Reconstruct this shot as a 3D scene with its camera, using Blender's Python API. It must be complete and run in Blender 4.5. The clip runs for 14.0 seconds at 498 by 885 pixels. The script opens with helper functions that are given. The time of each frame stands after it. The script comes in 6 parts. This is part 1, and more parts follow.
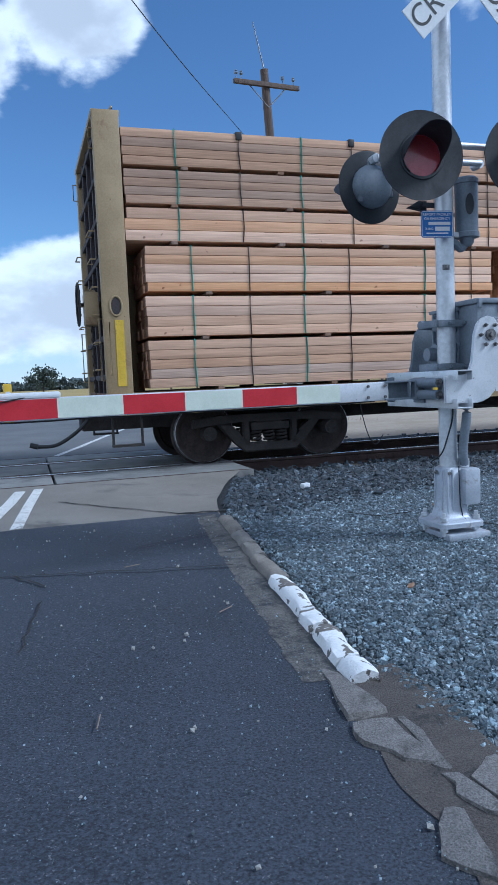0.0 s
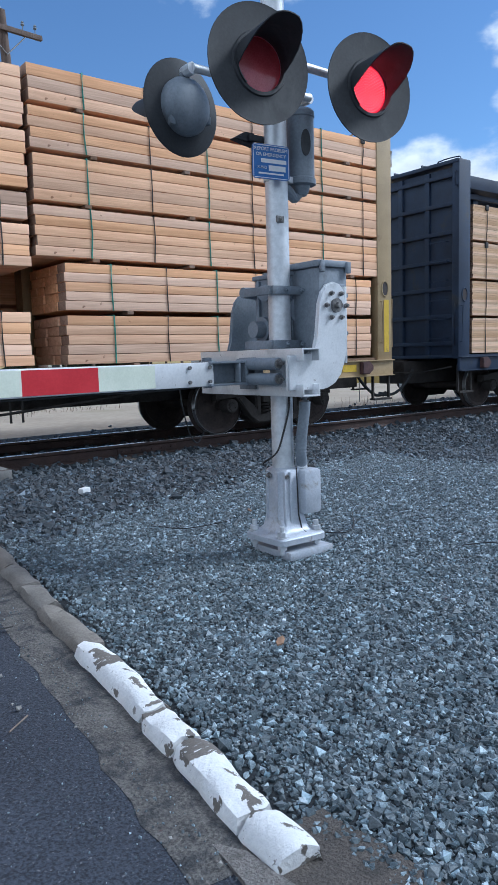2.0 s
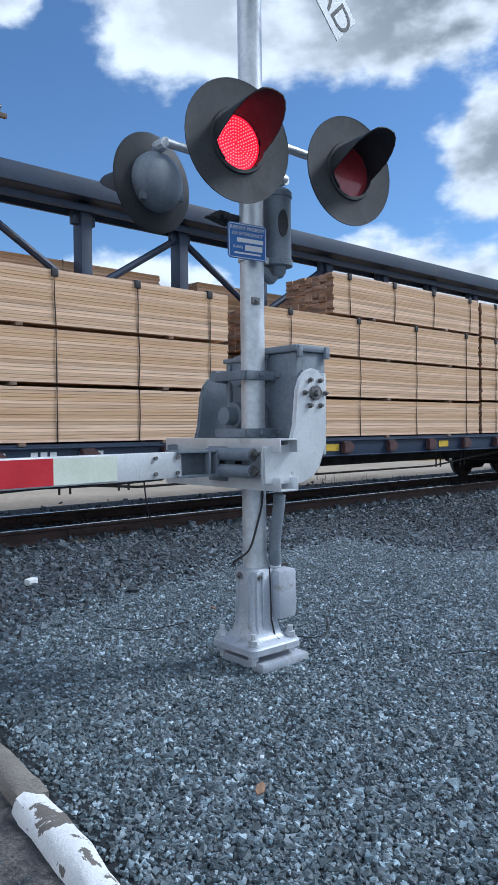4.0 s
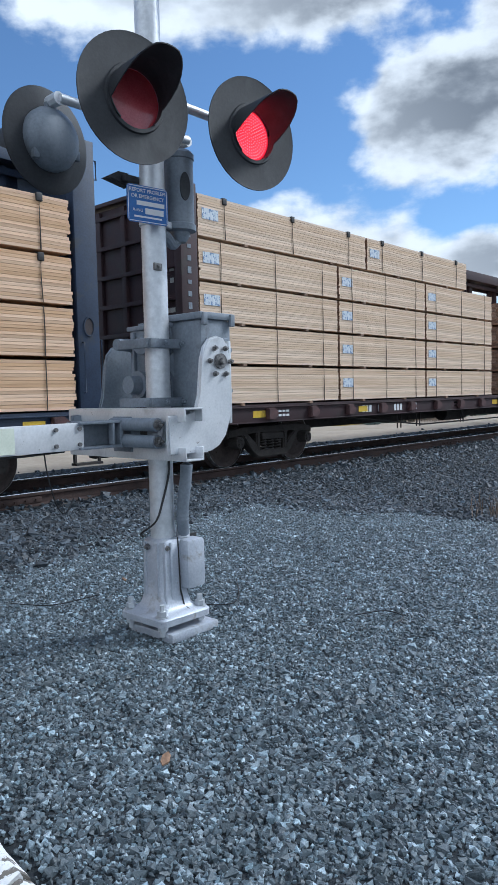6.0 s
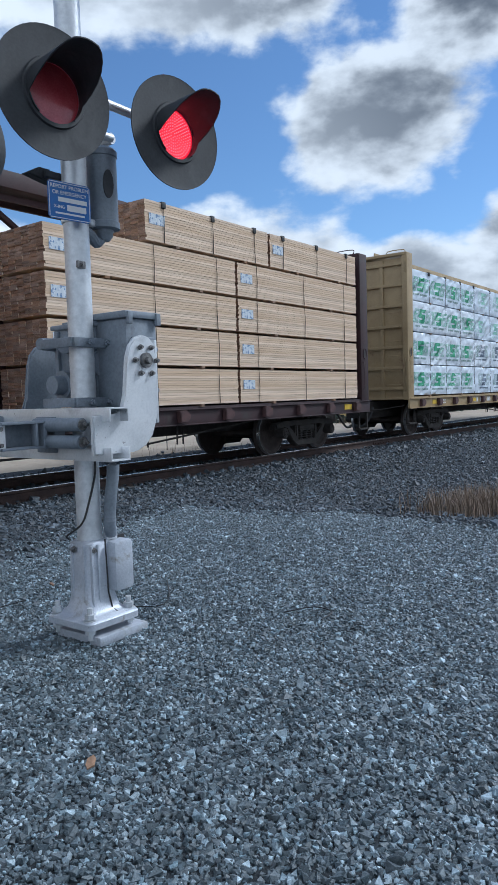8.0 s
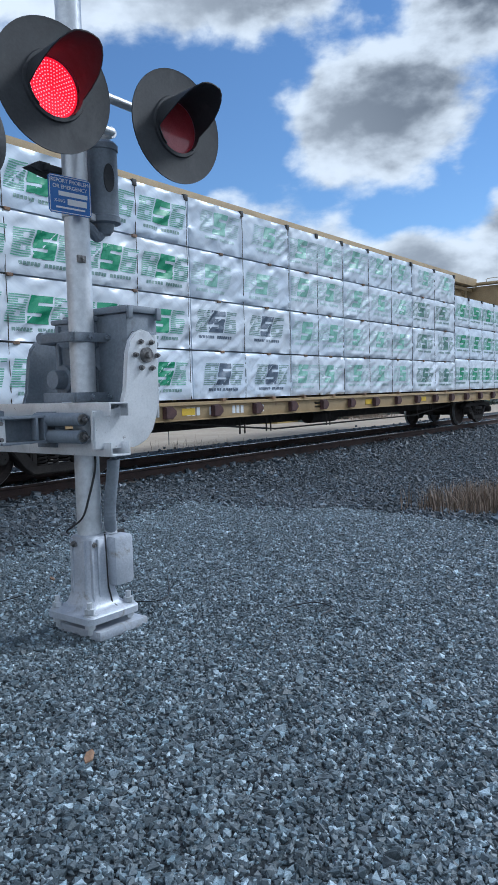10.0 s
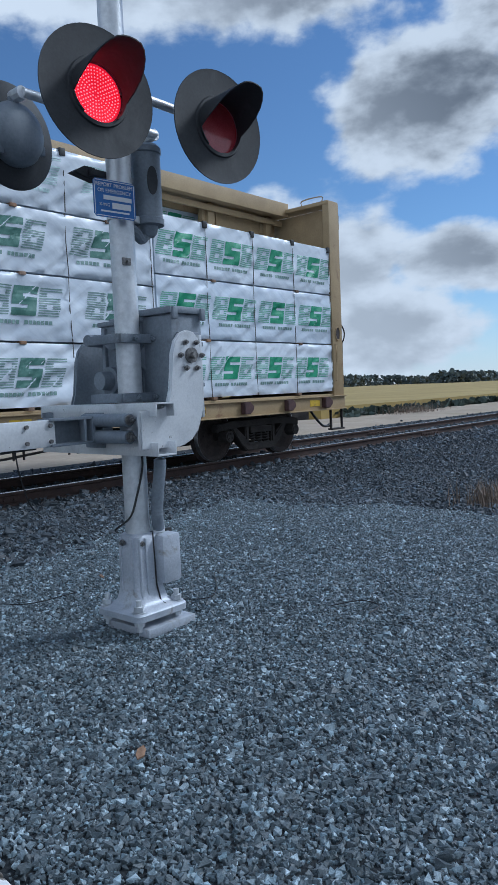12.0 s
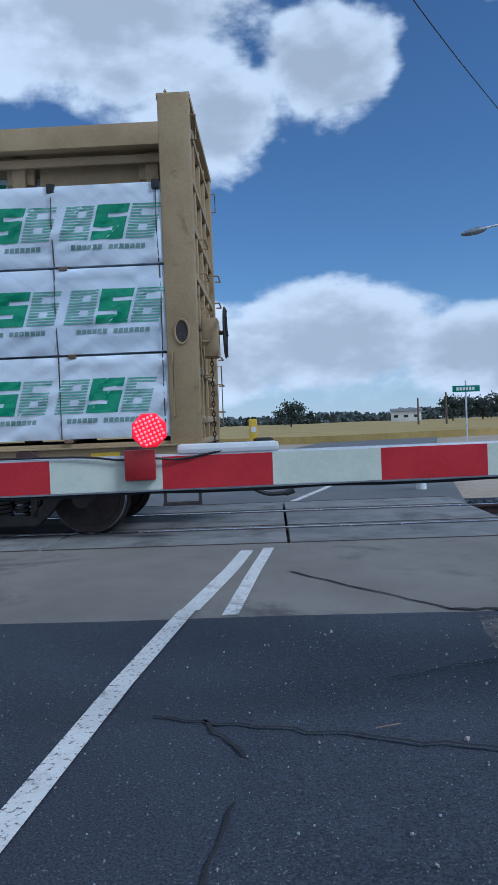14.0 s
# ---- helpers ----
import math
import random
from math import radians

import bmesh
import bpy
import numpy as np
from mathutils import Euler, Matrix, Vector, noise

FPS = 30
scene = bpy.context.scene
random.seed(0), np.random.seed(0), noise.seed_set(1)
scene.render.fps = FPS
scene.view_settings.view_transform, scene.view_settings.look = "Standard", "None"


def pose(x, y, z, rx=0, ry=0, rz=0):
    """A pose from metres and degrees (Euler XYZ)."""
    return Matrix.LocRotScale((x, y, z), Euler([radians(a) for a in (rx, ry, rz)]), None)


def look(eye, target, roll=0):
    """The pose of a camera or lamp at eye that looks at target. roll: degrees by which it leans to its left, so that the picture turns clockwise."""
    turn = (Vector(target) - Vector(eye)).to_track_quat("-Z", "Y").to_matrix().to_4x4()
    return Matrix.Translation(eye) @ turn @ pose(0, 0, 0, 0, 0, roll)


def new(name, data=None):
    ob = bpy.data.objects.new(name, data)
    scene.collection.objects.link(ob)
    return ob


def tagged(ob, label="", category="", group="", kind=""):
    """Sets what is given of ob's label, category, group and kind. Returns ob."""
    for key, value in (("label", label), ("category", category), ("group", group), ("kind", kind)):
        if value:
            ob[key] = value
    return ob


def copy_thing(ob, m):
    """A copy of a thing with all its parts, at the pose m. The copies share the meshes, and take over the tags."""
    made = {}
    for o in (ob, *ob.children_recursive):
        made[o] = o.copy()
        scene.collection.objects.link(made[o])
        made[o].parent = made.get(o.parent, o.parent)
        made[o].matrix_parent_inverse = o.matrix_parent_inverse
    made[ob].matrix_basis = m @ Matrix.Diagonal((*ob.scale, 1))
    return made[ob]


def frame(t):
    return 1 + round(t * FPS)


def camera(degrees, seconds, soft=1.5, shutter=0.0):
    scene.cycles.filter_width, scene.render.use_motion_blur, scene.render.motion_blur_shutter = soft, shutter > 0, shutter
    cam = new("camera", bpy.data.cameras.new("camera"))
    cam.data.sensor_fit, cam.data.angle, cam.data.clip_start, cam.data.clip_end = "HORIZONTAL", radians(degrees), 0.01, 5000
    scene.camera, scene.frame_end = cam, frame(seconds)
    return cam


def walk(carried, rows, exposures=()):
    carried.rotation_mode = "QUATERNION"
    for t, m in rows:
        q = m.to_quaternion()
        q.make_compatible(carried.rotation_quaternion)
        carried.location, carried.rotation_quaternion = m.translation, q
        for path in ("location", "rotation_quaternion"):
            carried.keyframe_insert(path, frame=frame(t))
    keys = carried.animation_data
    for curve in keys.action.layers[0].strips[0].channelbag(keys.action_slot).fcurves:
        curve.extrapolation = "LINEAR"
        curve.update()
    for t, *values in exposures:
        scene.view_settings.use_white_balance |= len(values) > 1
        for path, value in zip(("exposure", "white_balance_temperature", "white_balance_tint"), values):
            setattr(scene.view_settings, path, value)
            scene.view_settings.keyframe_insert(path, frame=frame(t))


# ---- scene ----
cam = camera(38.2, 14.0)

PATH = [
    (0, (-2.773, -4.233, 1.164), (-2.18, -2.331, 0.992), -2.4),
    (0.5, (-2.776, -3.86, 1.17), (-2.21, -1.946, 1.034), -1.1),
    (0.6, (-2.77, -3.797, 1.189), (-2.164, -1.894, 1.075), -1.1),
    (1, (-2.678, -3.538, 1.159), (-1.923, -1.689, 1.051), -2.9),
    (1.5, (-2.595, -3.206, 1.153), (-1.64, -1.451, 1.07), 1.1),
    (1.7, (-2.601, -3.091, 1.151), (-1.5, -1.429, 0.992), -0.1),
    (1.8, (-2.613, -3.052, 1.161), (-1.434, -1.448, 0.963), -1.0),
    (1.9, (-2.604, -3.012, 1.144), (-1.393, -1.436, 0.92), -1.3),
    (2, (-2.576, -3.005, 1.138), (-1.369, -1.428, 0.902), -1.7),
    (2.2, (-2.538, -2.908, 1.105), (-1.343, -1.317, 0.908), -1.2),
    (4.3, (-2.426, -2.687, 1.227), (-1.083, -1.205, 1.193), -0.5),
    (4.5, (-2.413, -2.692, 1.223), (-1.052, -1.228, 1.169), -0.3),
    (5, (-2.36, -2.699, 1.206), (-0.937, -1.297, 1.104), -0.6),
    (5.5, (-2.364, -2.706, 1.214), (-0.908, -1.341, 1.086), -0.9),
    (6, (-2.371, -2.708, 1.226), (-0.894, -1.366, 1.094), -1.3),
    (6.5, (-2.363, -2.725, 1.234), (-0.846, -1.427, 1.109), -1.7),
    (7, (-2.341, -2.746, 1.224), (-0.772, -1.511, 1.106), -1.8),
    (7.5, (-2.35, -2.739, 1.21), (-0.758, -1.534, 1.085), -1.7),
    (10, (-2.34, -2.744, 1.203), (-0.752, -1.535, 1.063), -1.5),
    (10.5, (-2.349, -2.739, 1.212), (-0.759, -1.533, 1.072), -1.3),
    (11, (-2.351, -2.734, 1.22), (-0.763, -1.526, 1.081), -1.4),
    (11.5, (-2.344, -2.744, 1.205), (-0.77, -1.518, 1.071), -2.2),
    (12, (-2.347, -2.743, 1.216), (-0.838, -1.44, 1.069), -2.4),
    (12.5, (-2.345, -2.713, 1.208), (-0.971, -1.267, 1.068), -2.4),
    (12.6, (-2.161, -2.489, 1.195), (-0.829, -1.004, 1.058), -2.4),
    (12.7, (-1.944, -2.192, 1.116), (-0.654, -0.667, 1.016), -2.5),
    (12.8, (-1.981, -1.974, 1.117), (-0.659, -0.474, 1.038), -2.3),
    (12.9, (-1.996, -1.970, 1.099), (-0.734, -0.42, 1.029), -1.8),
    (13.0, (-2.040, -1.985, 1.080), (-0.843, -0.384, 1.033), -1.6),
    (13.1, (-2.072, -1.841, 1.074), (-0.889, -0.228, 1.051), -2.6),
    (13.2, (-2.079, -2.357, 1.195), (-1.163, -0.581, 1.102), -3.1),
    (13.3, (-2.496, -2.674, 1.21), (-1.547, -0.915, 1.149), -2.0),
    (13.4, (-2.523, -2.663, 1.216), (-1.688, -0.846, 1.163), -1.7),
    (13.5, (-2.547, -2.648, 1.215), (-1.855, -0.772, 1.17), -1.7),
    (13.6, (-2.562, -2.634, 1.219), (-2.027, -0.707, 1.172), -2.0),
    (13.7, (-2.586, -2.623, 1.209), (-2.199, -0.661, 1.164), -2.0),
    (13.8, (-2.588, -2.602, 1.209), (-2.353, -0.616, 1.162), -2.0),
    (14, (-2.591, -2.554, 1.205), (-2.656, -0.556, 1.155), -2.2),
]
walk(cam, [(t, look(eye, target, roll)) for t, eye, target, roll in PATH], [(0, 0.32, 4950, 6), (0.5, 0.46, 5130, 6), (1.2, 0.46, 5220, 6), (2, 0.52, 5250, 6), (4, 0.50, 5350, 6), (6.7, 0.52, 5500, 6), (7.5, 0.38, 5450, 6), (10, 0.34, 5400, 6), (12, 0.02, 5250, 6), (12.9, 0.13, 5200, 6), (13.3, -0.02, 5050, 6), (13.6, -0.14, 4900, 6), (14, -0.18, 4900, 6)])

# ---- light ----
SUN_AZ, SUN_EL = radians(-27), radians(42)
sun_dir = Vector((math.cos(SUN_AZ) * math.cos(SUN_EL), math.sin(SUN_AZ) * math.cos(SUN_EL), math.sin(SUN_EL)))
sun = new("sun", bpy.data.lights.new("sun", "SUN"))
sun.data.energy, sun.data.angle, sun.data.color = 2.2, radians(16), (1.0, 0.955, 0.90)
sun.matrix_world = look(sun_dir * 50, (0, 0, 0))


def tree_nodes(tree):
    """Short makers of nodes and links in a tree."""
    def node(kind, **values):
        n = tree.nodes.new(kind)
        for key, value in values.items():
            setattr(n, key, value)
        return n

    def put(value, socket):
        if isinstance(value, bpy.types.NodeSocket):
            tree.links.new(value, socket)
        else:
            socket.default_value = value

    def calc(op, a, b=0.0, c=0.0):
        n = node("ShaderNodeMath", operation=op)
        for value, socket in zip((a, b, c), n.inputs):
            put(value, socket)
        return n.outputs[0]

    def blend(fac, a, b):
        n = node("ShaderNodeMix", data_type="RGBA")
        put(fac, n.inputs[0]), put(a, n.inputs[6]), put(b, n.inputs[7])
        return n.outputs[2]

    def ramp(value, lo, hi):
        n = node("ShaderNodeMapRange", interpolation_type="SMOOTHSTEP")
        put(value, n.inputs[0]), put(lo, n.inputs[1]), put(hi, n.inputs[2])
        return n.outputs[0]

    def noise_of(vector, scale, detail=4.0, rough=0.55, distort=0.0):
        n = node("ShaderNodeTexNoise")
        if vector is not None:
            put(vector, n.inputs["Vector"])
        n.inputs["Scale"].default_value, n.inputs["Detail"].default_value = scale, detail
        n.inputs["Roughness"].default_value, n.inputs["Distortion"].default_value = rough, distort
        return n.outputs[0]
    return node, put, calc, blend, ramp, noise_of


# cumulus banks of that day: azimuth from +x, elevation, half width, half height (degrees)
CLOUDS = ((103, 29, 15, 6.5), (93.5, 23, 6.5, 5.0), (85, 26, 6, 4.5), (85, 6.5, 9, 5.5), (57.5, 8.2, 9, 5.4), (73, 4.5, 9, 4.0), (96, 5, 8, 5),
          (53, 30, 10, 5.5), (38, 30, 14, 6), (26, 19.5, 9, 5.5), (19, 28, 8, 6), (36, 9, 9, 6.5), (30, 4, 9, 4), (14, 10, 8, 5), (24, 9, 6, 3),
          (69, 30, 5, 2.6), (110, 10, 8, 6))


def build_world():
    world = bpy.data.worlds.new("world")
    scene.world, world.use_nodes = world, True
    tree = world.node_tree
    tree.nodes.clear()
    node, put, calc, blend, ramp, noise_of = tree_nodes(tree)
    sky = node("ShaderNodeTexSky", sky_type="NISHITA", sun_disc=False, sun_elevation=SUN_EL, sun_rotation=radians(90) - SUN_AZ)
    sky.air_density, sky.dust_density, sky.ozone_density = 1.0, 0.1, 4.0
    way = node("ShaderNodeTexCoord").outputs["Generated"]
    split = node("ShaderNodeSeparateXYZ")
    put(way, split.inputs[0])
    x, y, z = split.outputs
    az = calc("MULTIPLY", calc("ARCTAN2", y, x), 180 / math.pi)
    el = calc("MULTIPLY", calc("ARCSINE", z), 180 / math.pi)
    flat = node("ShaderNodeCombineXYZ")
    put(calc("MULTIPLY", az, 0.045), flat.inputs[0])
    put(calc("MULTIPLY", el, 0.075), flat.inputs[1])
    # the same billows read twice, the second a little towards the sun, give relief
    toward = node("ShaderNodeCombineXYZ")
    put(calc("SUBTRACT", calc("MULTIPLY", az, 0.045), 0.03), toward.inputs[0])
    put(calc("ADD", calc("MULTIPLY", el, 0.075), 0.11), toward.inputs[1])
    big, big2 = noise_of(flat.outputs[0], 2.6, 6, 0.52, 0.2), noise_of(toward.outputs[0], 2.6, 6, 0.52, 0.2)
    fine, fine2 = noise_of(flat.outputs[0], 7.0, 6, 0.55), noise_of(toward.outputs[0], 7.0, 4, 0.5)
    rough = calc("ADD", calc("MULTIPLY", big, 0.7), calc("MULTIPLY", fine, 0.3))
    rough2 = calc("ADD", calc("MULTIPLY", big2, 0.7), calc("MULTIPLY", fine2, 0.3))
    relief = calc("MULTIPLY", calc("SUBTRACT", rough2, rough), 3.6)
    near = None
    for a, e, wa, we in CLOUDS:
        u, v = calc("DIVIDE", calc("SUBTRACT", az, a), wa), calc("DIVIDE", calc("SUBTRACT", el, e), we)
        d = calc("SUBTRACT", 1.0, calc("SQRT", calc("ADD", calc("MULTIPLY", u, u), calc("MULTIPLY", v, v))))
        near = d if near is None else calc("SMOOTH_MAX", near, d, 0.25)
    # the rest of the sky goes on with scattered cumulus
    away = calc("SUBTRACT", calc("ABSOLUTE", calc("SUBTRACT", az, 62)), 62)
    rest = calc("SUBTRACT", calc("MULTIPLY", calc("MINIMUM", calc("MULTIPLY", away, 0.08), 1.0), 0.9), 0.62)
    near = calc("MAXIMUM", near, rest)
    dense = calc("ADD", calc("MULTIPLY", near, 1.15), calc("MULTIPLY", calc("SUBTRACT", rough, 0.5), 1.9))
    cover = ramp(dense, 0.0, 0.34)
    thick = ramp(calc("ADD", dense, relief), 0.05, 1.05)
    haze = ramp(el, 9.0, -1.0)
    # clouds before the sun have grey cores, those opposite stand in full light
    turn = node("ShaderNodeVectorMath", operation="DOT_PRODUCT")
    put(way, turn.inputs[0])
    turn.inputs[1].default_value = sun_dir
    facing = turn.outputs["Value"]
    core = calc("MULTIPLY", thick, calc("ADD", 0.44, calc("MULTIPLY", ramp(facing, 0.42, 0.74), 0.56)))
    white = blend(core, (1.0, 1.0, 1.0, 1), (0.19, 0.21, 0.245, 1))
    light = node("ShaderNodeBackground")
    light.inputs["Strength"].default_value = 0.087
    air = node("ShaderNodeBackground")
    put(calc("ADD", 0.60, calc("MULTIPLY", calc("SUBTRACT", 1.0, facing), 0.17)), air.inputs["Strength"])
    put(sky.outputs[0], light.inputs["Color"])
    put(white, air.inputs["Color"])
    mixed = node("ShaderNodeMixShader")
    fog = node("ShaderNodeBackground")
    fog.inputs["Color"].default_value, fog.inputs["Strength"].default_value = (0.62, 0.72, 0.84, 1), 0.9
    hazy = node("ShaderNodeMixShader")
    put(calc("MULTIPLY", haze, 0.55), hazy.inputs[0])
    put(light.outputs[0], hazy.inputs[1]), put(fog.outputs[0], hazy.inputs[2])
    put(cover, mixed.inputs[0])
    put(hazy.outputs[0], mixed.inputs[1]), put(air.outputs[0], mixed.inputs[2])
    put(mixed.outputs[0], node("ShaderNodeOutputWorld").inputs["Surface"])


build_world()


# ---- materials ----
def material(name, low, high, scale=6.0, rough=0.7, metal=0.0, bump=0.15, grain=60.0, stretch=(1, 1, 1), islands=0.0, each=0.0,
             stain=None, stain_scale=1.5, stain_at=(0.55, 0.7), emission=0.0, coat=0.0, sharp=0.4, spots=None, spot_at=(0.62, 0.66), spot_scale=25.0, tilt=0.0, specks=0.0):
    """A surface that varies at two scales between two colours, with fine relief, and stains or flaked spots of a third colour."""
    m = bpy.data.materials.new(name)
    m.use_nodes = True
    tree = m.node_tree
    tree.nodes.clear()
    node, put, calc, blend, ramp, noise_of = tree_nodes(tree)
    coords = node("ShaderNodeTexCoord").outputs["Object"]
    mapped = node("ShaderNodeMapping")
    mapped.inputs["Scale"].default_value = stretch
    mapped.inputs["Rotation"].default_value = (0, radians(tilt), 0)
    mapped.vector_type = "TEXTURE" if tilt else "POINT"
    put(coords, mapped.inputs["Vector"])
    at = mapped.outputs[0]
    coarse, fine = noise_of(at, scale, 5, 0.6), noise_of(at, grain, 4, 0.6)
    mixv = calc("ADD", calc("MULTIPLY", coarse, 1 - sharp), calc("MULTIPLY", fine, sharp))
    color = blend(ramp(mixv, 0.33, 0.67), (*low, 1), (*high, 1))
    if stain:
        color = blend(ramp(noise_of(coords, stain_scale, 6, 0.65, 0.4), *stain_at), color, (*stain, 1))
    if spots:
        color = blend(ramp(noise_of(coords, spot_scale, 4, 0.6), *spot_at), color, (*spots, 1))
    if islands or each:
        rand = node("ShaderNodeNewGeometry").outputs["Random Per Island"] if islands else node("ShaderNodeObjectInfo").outputs["Random"]
        tone = node("ShaderNodeHueSaturation")
        amount = islands or each
        lift = calc("MULTIPLY", calc("POWER", rand, 5.0), specks) if specks else calc("MULTIPLY", rand, 2 * amount)
        put(calc("ADD", 1 - amount, lift), tone.inputs["Value"])
        put(calc("ADD", 0.8, calc("MULTIPLY", calc("FRACT", calc("MULTIPLY", rand, 7.31)), 0.35)), tone.inputs["Saturation"])
        put(color, tone.inputs["Color"])
        color = tone.outputs[0]
    shader = node("ShaderNodeBsdfPrincipled")
    put(color, shader.inputs["Base Color"])
    put(calc("ADD", rough - 0.12, calc("MULTIPLY", coarse, 0.24)), shader.inputs["Roughness"])
    shader.inputs["Metallic"].default_value = metal
    shader.inputs["Coat Weight"].default_value = coat
    if emission:
        put(color, shader.inputs["Emission Color"])
        shader.inputs["Emission Strength"].default_value = emission
    if bump:
        b = node("ShaderNodeBump")
        b.inputs["Strength"].default_value, b.inputs["Distance"].default_value = bump, 0.02
        put(mixv, b.inputs["Height"])
        put(b.outputs[0], shader.inputs["Normal"])
    put(shader.outputs[0], node("ShaderNodeOutputMaterial").inputs["Surface"])
    return m


ASPHALT = material("asphalt", (0.010, 0.013, 0.021), (0.058, 0.068, 0.092), 1.2, 0.8, bump=0.6, grain=110, sharp=0.8, stain=(0.045, 0.046, 0.05), stain_scale=0.7, stain_at=(0.55, 0.9), spots=(0.15, 0.155, 0.17), spot_at=(0.62, 0.68), spot_scale=85)
OLD_ASPHALT = material("old_asphalt", (0.15, 0.135, 0.115), (0.235, 0.215, 0.19), 0.9, 0.9, bump=0.4, grain=140, stain=(0.11, 0.10, 0.092), stain_scale=0.9)
FAR_ASPHALT = material("far_asphalt", (0.10, 0.10, 0.105), (0.17, 0.168, 0.165), 0.6, 0.9, bump=0.3, grain=80)
CONCRETE = material("concrete", (0.28, 0.27, 0.25), (0.42, 0.41, 0.385), 3, 0.85, bump=0.4, grain=90, stain=(0.17, 0.155, 0.14), stain_scale=2.2, each=0.12)
GUTTER = material("gutter", (0.055, 0.053, 0.052), (0.19, 0.178, 0.166), 14, 0.9, bump=1.0, grain=110, sharp=0.6, stain=(0.040, 0.042, 0.047), stain_scale=9, stain_at=(0.47, 0.64))
DIRT = material("dusty_dirt", (0.06, 0.052, 0.048), (0.135, 0.118, 0.105), 9, 0.95, bump=1.0, grain=120, sharp=0.6, stain=(0.035, 0.034, 0.034), stain_scale=6)
OLD_CONCRETE = material("old_concrete", (0.12, 0.112, 0.106), (0.27, 0.255, 0.24), 9, 0.9, bump=1.0, grain=140, sharp=0.6, each=0.22, stain=(0.085, 0.078, 0.073), stain_scale=8, stain_at=(0.5, 0.68))
KERB = material("kerb", (0.15, 0.135, 0.118), (0.25, 0.23, 0.205), 5, 0.9, bump=0.8, grain=90, stain=(0.08, 0.073, 0.066), stain_scale=6, each=0.1)
WHITE_KERB = material("white_kerb", (0.66, 0.67, 0.68), (0.8, 0.8, 0.8), 5, 0.75, bump=0.6, grain=70, stain=(0.15, 0.135, 0.12), stain_scale=9, stain_at=(0.552, 0.566), spots=(0.26, 0.25, 0.24), spot_at=(0.665, 0.68), spot_scale=34)
ROAD_PAINT = material("road_paint", (0.55, 0.54, 0.52), (0.72, 0.71, 0.68), 3, 0.8, bump=0.3, grain=120, spots=(0.12, 0.115, 0.11), spot_at=(0.56, 0.66), spot_scale=45, stain=(0.3, 0.28, 0.26), stain_scale=3)
CRACK = material("crack", (0.012, 0.012, 0.013), (0.03, 0.029, 0.028), 20, 0.95, bump=0.3)
# soil taken near black: the shade in gaps between stones is its colour
DARKENED_SOIL = material("darkened_soil", (0.009, 0.012, 0.015), (0.026, 0.032, 0.038), 9, 0.95, bump=1.0, grain=70, stain=(0.055, 0.05, 0.046), stain_scale=0.5)
SAND = material("sand", (0.31, 0.25, 0.185), (0.43, 0.355, 0.27), 0.5, 0.95, bump=0.4, grain=9, stain=(0.30, 0.25, 0.17), stain_scale=0.25)
GRAVEL = material("gravel", (0.062, 0.088, 0.104), (0.20, 0.248, 0.28), 14, 0.48, bump=0.3, grain=200, islands=0.42, specks=2.2)
BALLAST = material("ballast", (0.022, 0.030, 0.040), (0.085, 0.108, 0.132), 9, 0.6, bump=0.3, grain=120, islands=0.45, specks=1.8)
FIELD = material("field", (0.29, 0.21, 0.065), (0.41, 0.305, 0.11), 0.15, 0.95, bump=0.5, grain=2.0, stain=(0.27, 0.20, 0.06), stain_scale=0.05)
GALVANIZED = material("galvanized", (0.52, 0.54, 0.57), (0.72, 0.74, 0.77), 7, 0.45, 0.5, bump=0.08, grain=45, stain=(0.46, 0.47, 0.49), stain_scale=3)
ALUMINIUM = material("aluminium", (0.60, 0.62, 0.65), (0.74, 0.755, 0.78), 6, 0.38, 0.45, bump=0.08, grain=90, stain=(0.48, 0.49, 0.51), stain_scale=5, stain_at=(0.55, 0.75), spots=(0.3, 0.3, 0.3), spot_at=(0.68, 0.72), spot_scale=38)
CAST = material("cast_aluminium", (0.38, 0.41, 0.47), (0.53, 0.56, 0.62), 8, 0.48, 0.3, bump=0.25, grain=110, stain=(0.28, 0.265, 0.25), stain_scale=8, stain_at=(0.55, 0.72), spots=(0.25, 0.24, 0.23), spot_at=(0.68, 0.72), spot_scale=45)
GREY_PAINT = material("grey_paint", (0.145, 0.17, 0.205), (0.23, 0.26, 0.30), 6, 0.5, 0.1, bump=0.1, grain=70, stain=(0.11, 0.12, 0.13), stain_scale=5)
BLACK_PAINT = material("black_paint", (0.016, 0.018, 0.022), (0.034, 0.037, 0.043), 8, 0.62, bump=0.06, grain=80, stain=(0.05, 0.052, 0.056), stain_scale=4)
BOLT = material("bolt_steel", (0.10, 0.10, 0.105), (0.30, 0.29, 0.28), 30, 0.5, 0.7, bump=0.1)
RED_SHEET = material("red_sheeting", (0.42, 0.012, 0.022), (0.52, 0.022, 0.034), 9, 0.42, bump=0.05, grain=120, spots=(0.6, 0.5, 0.5), spot_at=(0.79, 0.8), spot_scale=20)
WHITE_SHEET = material("white_sheeting", (0.56, 0.61, 0.51), (0.67, 0.71, 0.61), 7, 0.42, bump=0.05, grain=120)
RED_PLASTIC = material("red_plastic", (0.25, 0.008, 0.012), (0.34, 0.016, 0.02), 7, 0.4, bump=0.04)
LED = material("red_led", (0.9, 0.006, 0.02), (1.0, 0.012, 0.04), 9, 0.3, bump=0, emission=0.75)
LED_DOT = material("led_dot", (1.0, 0.16, 0.19), (1.0, 0.26, 0.28), 9, 0.3, bump=0, emission=1.2)
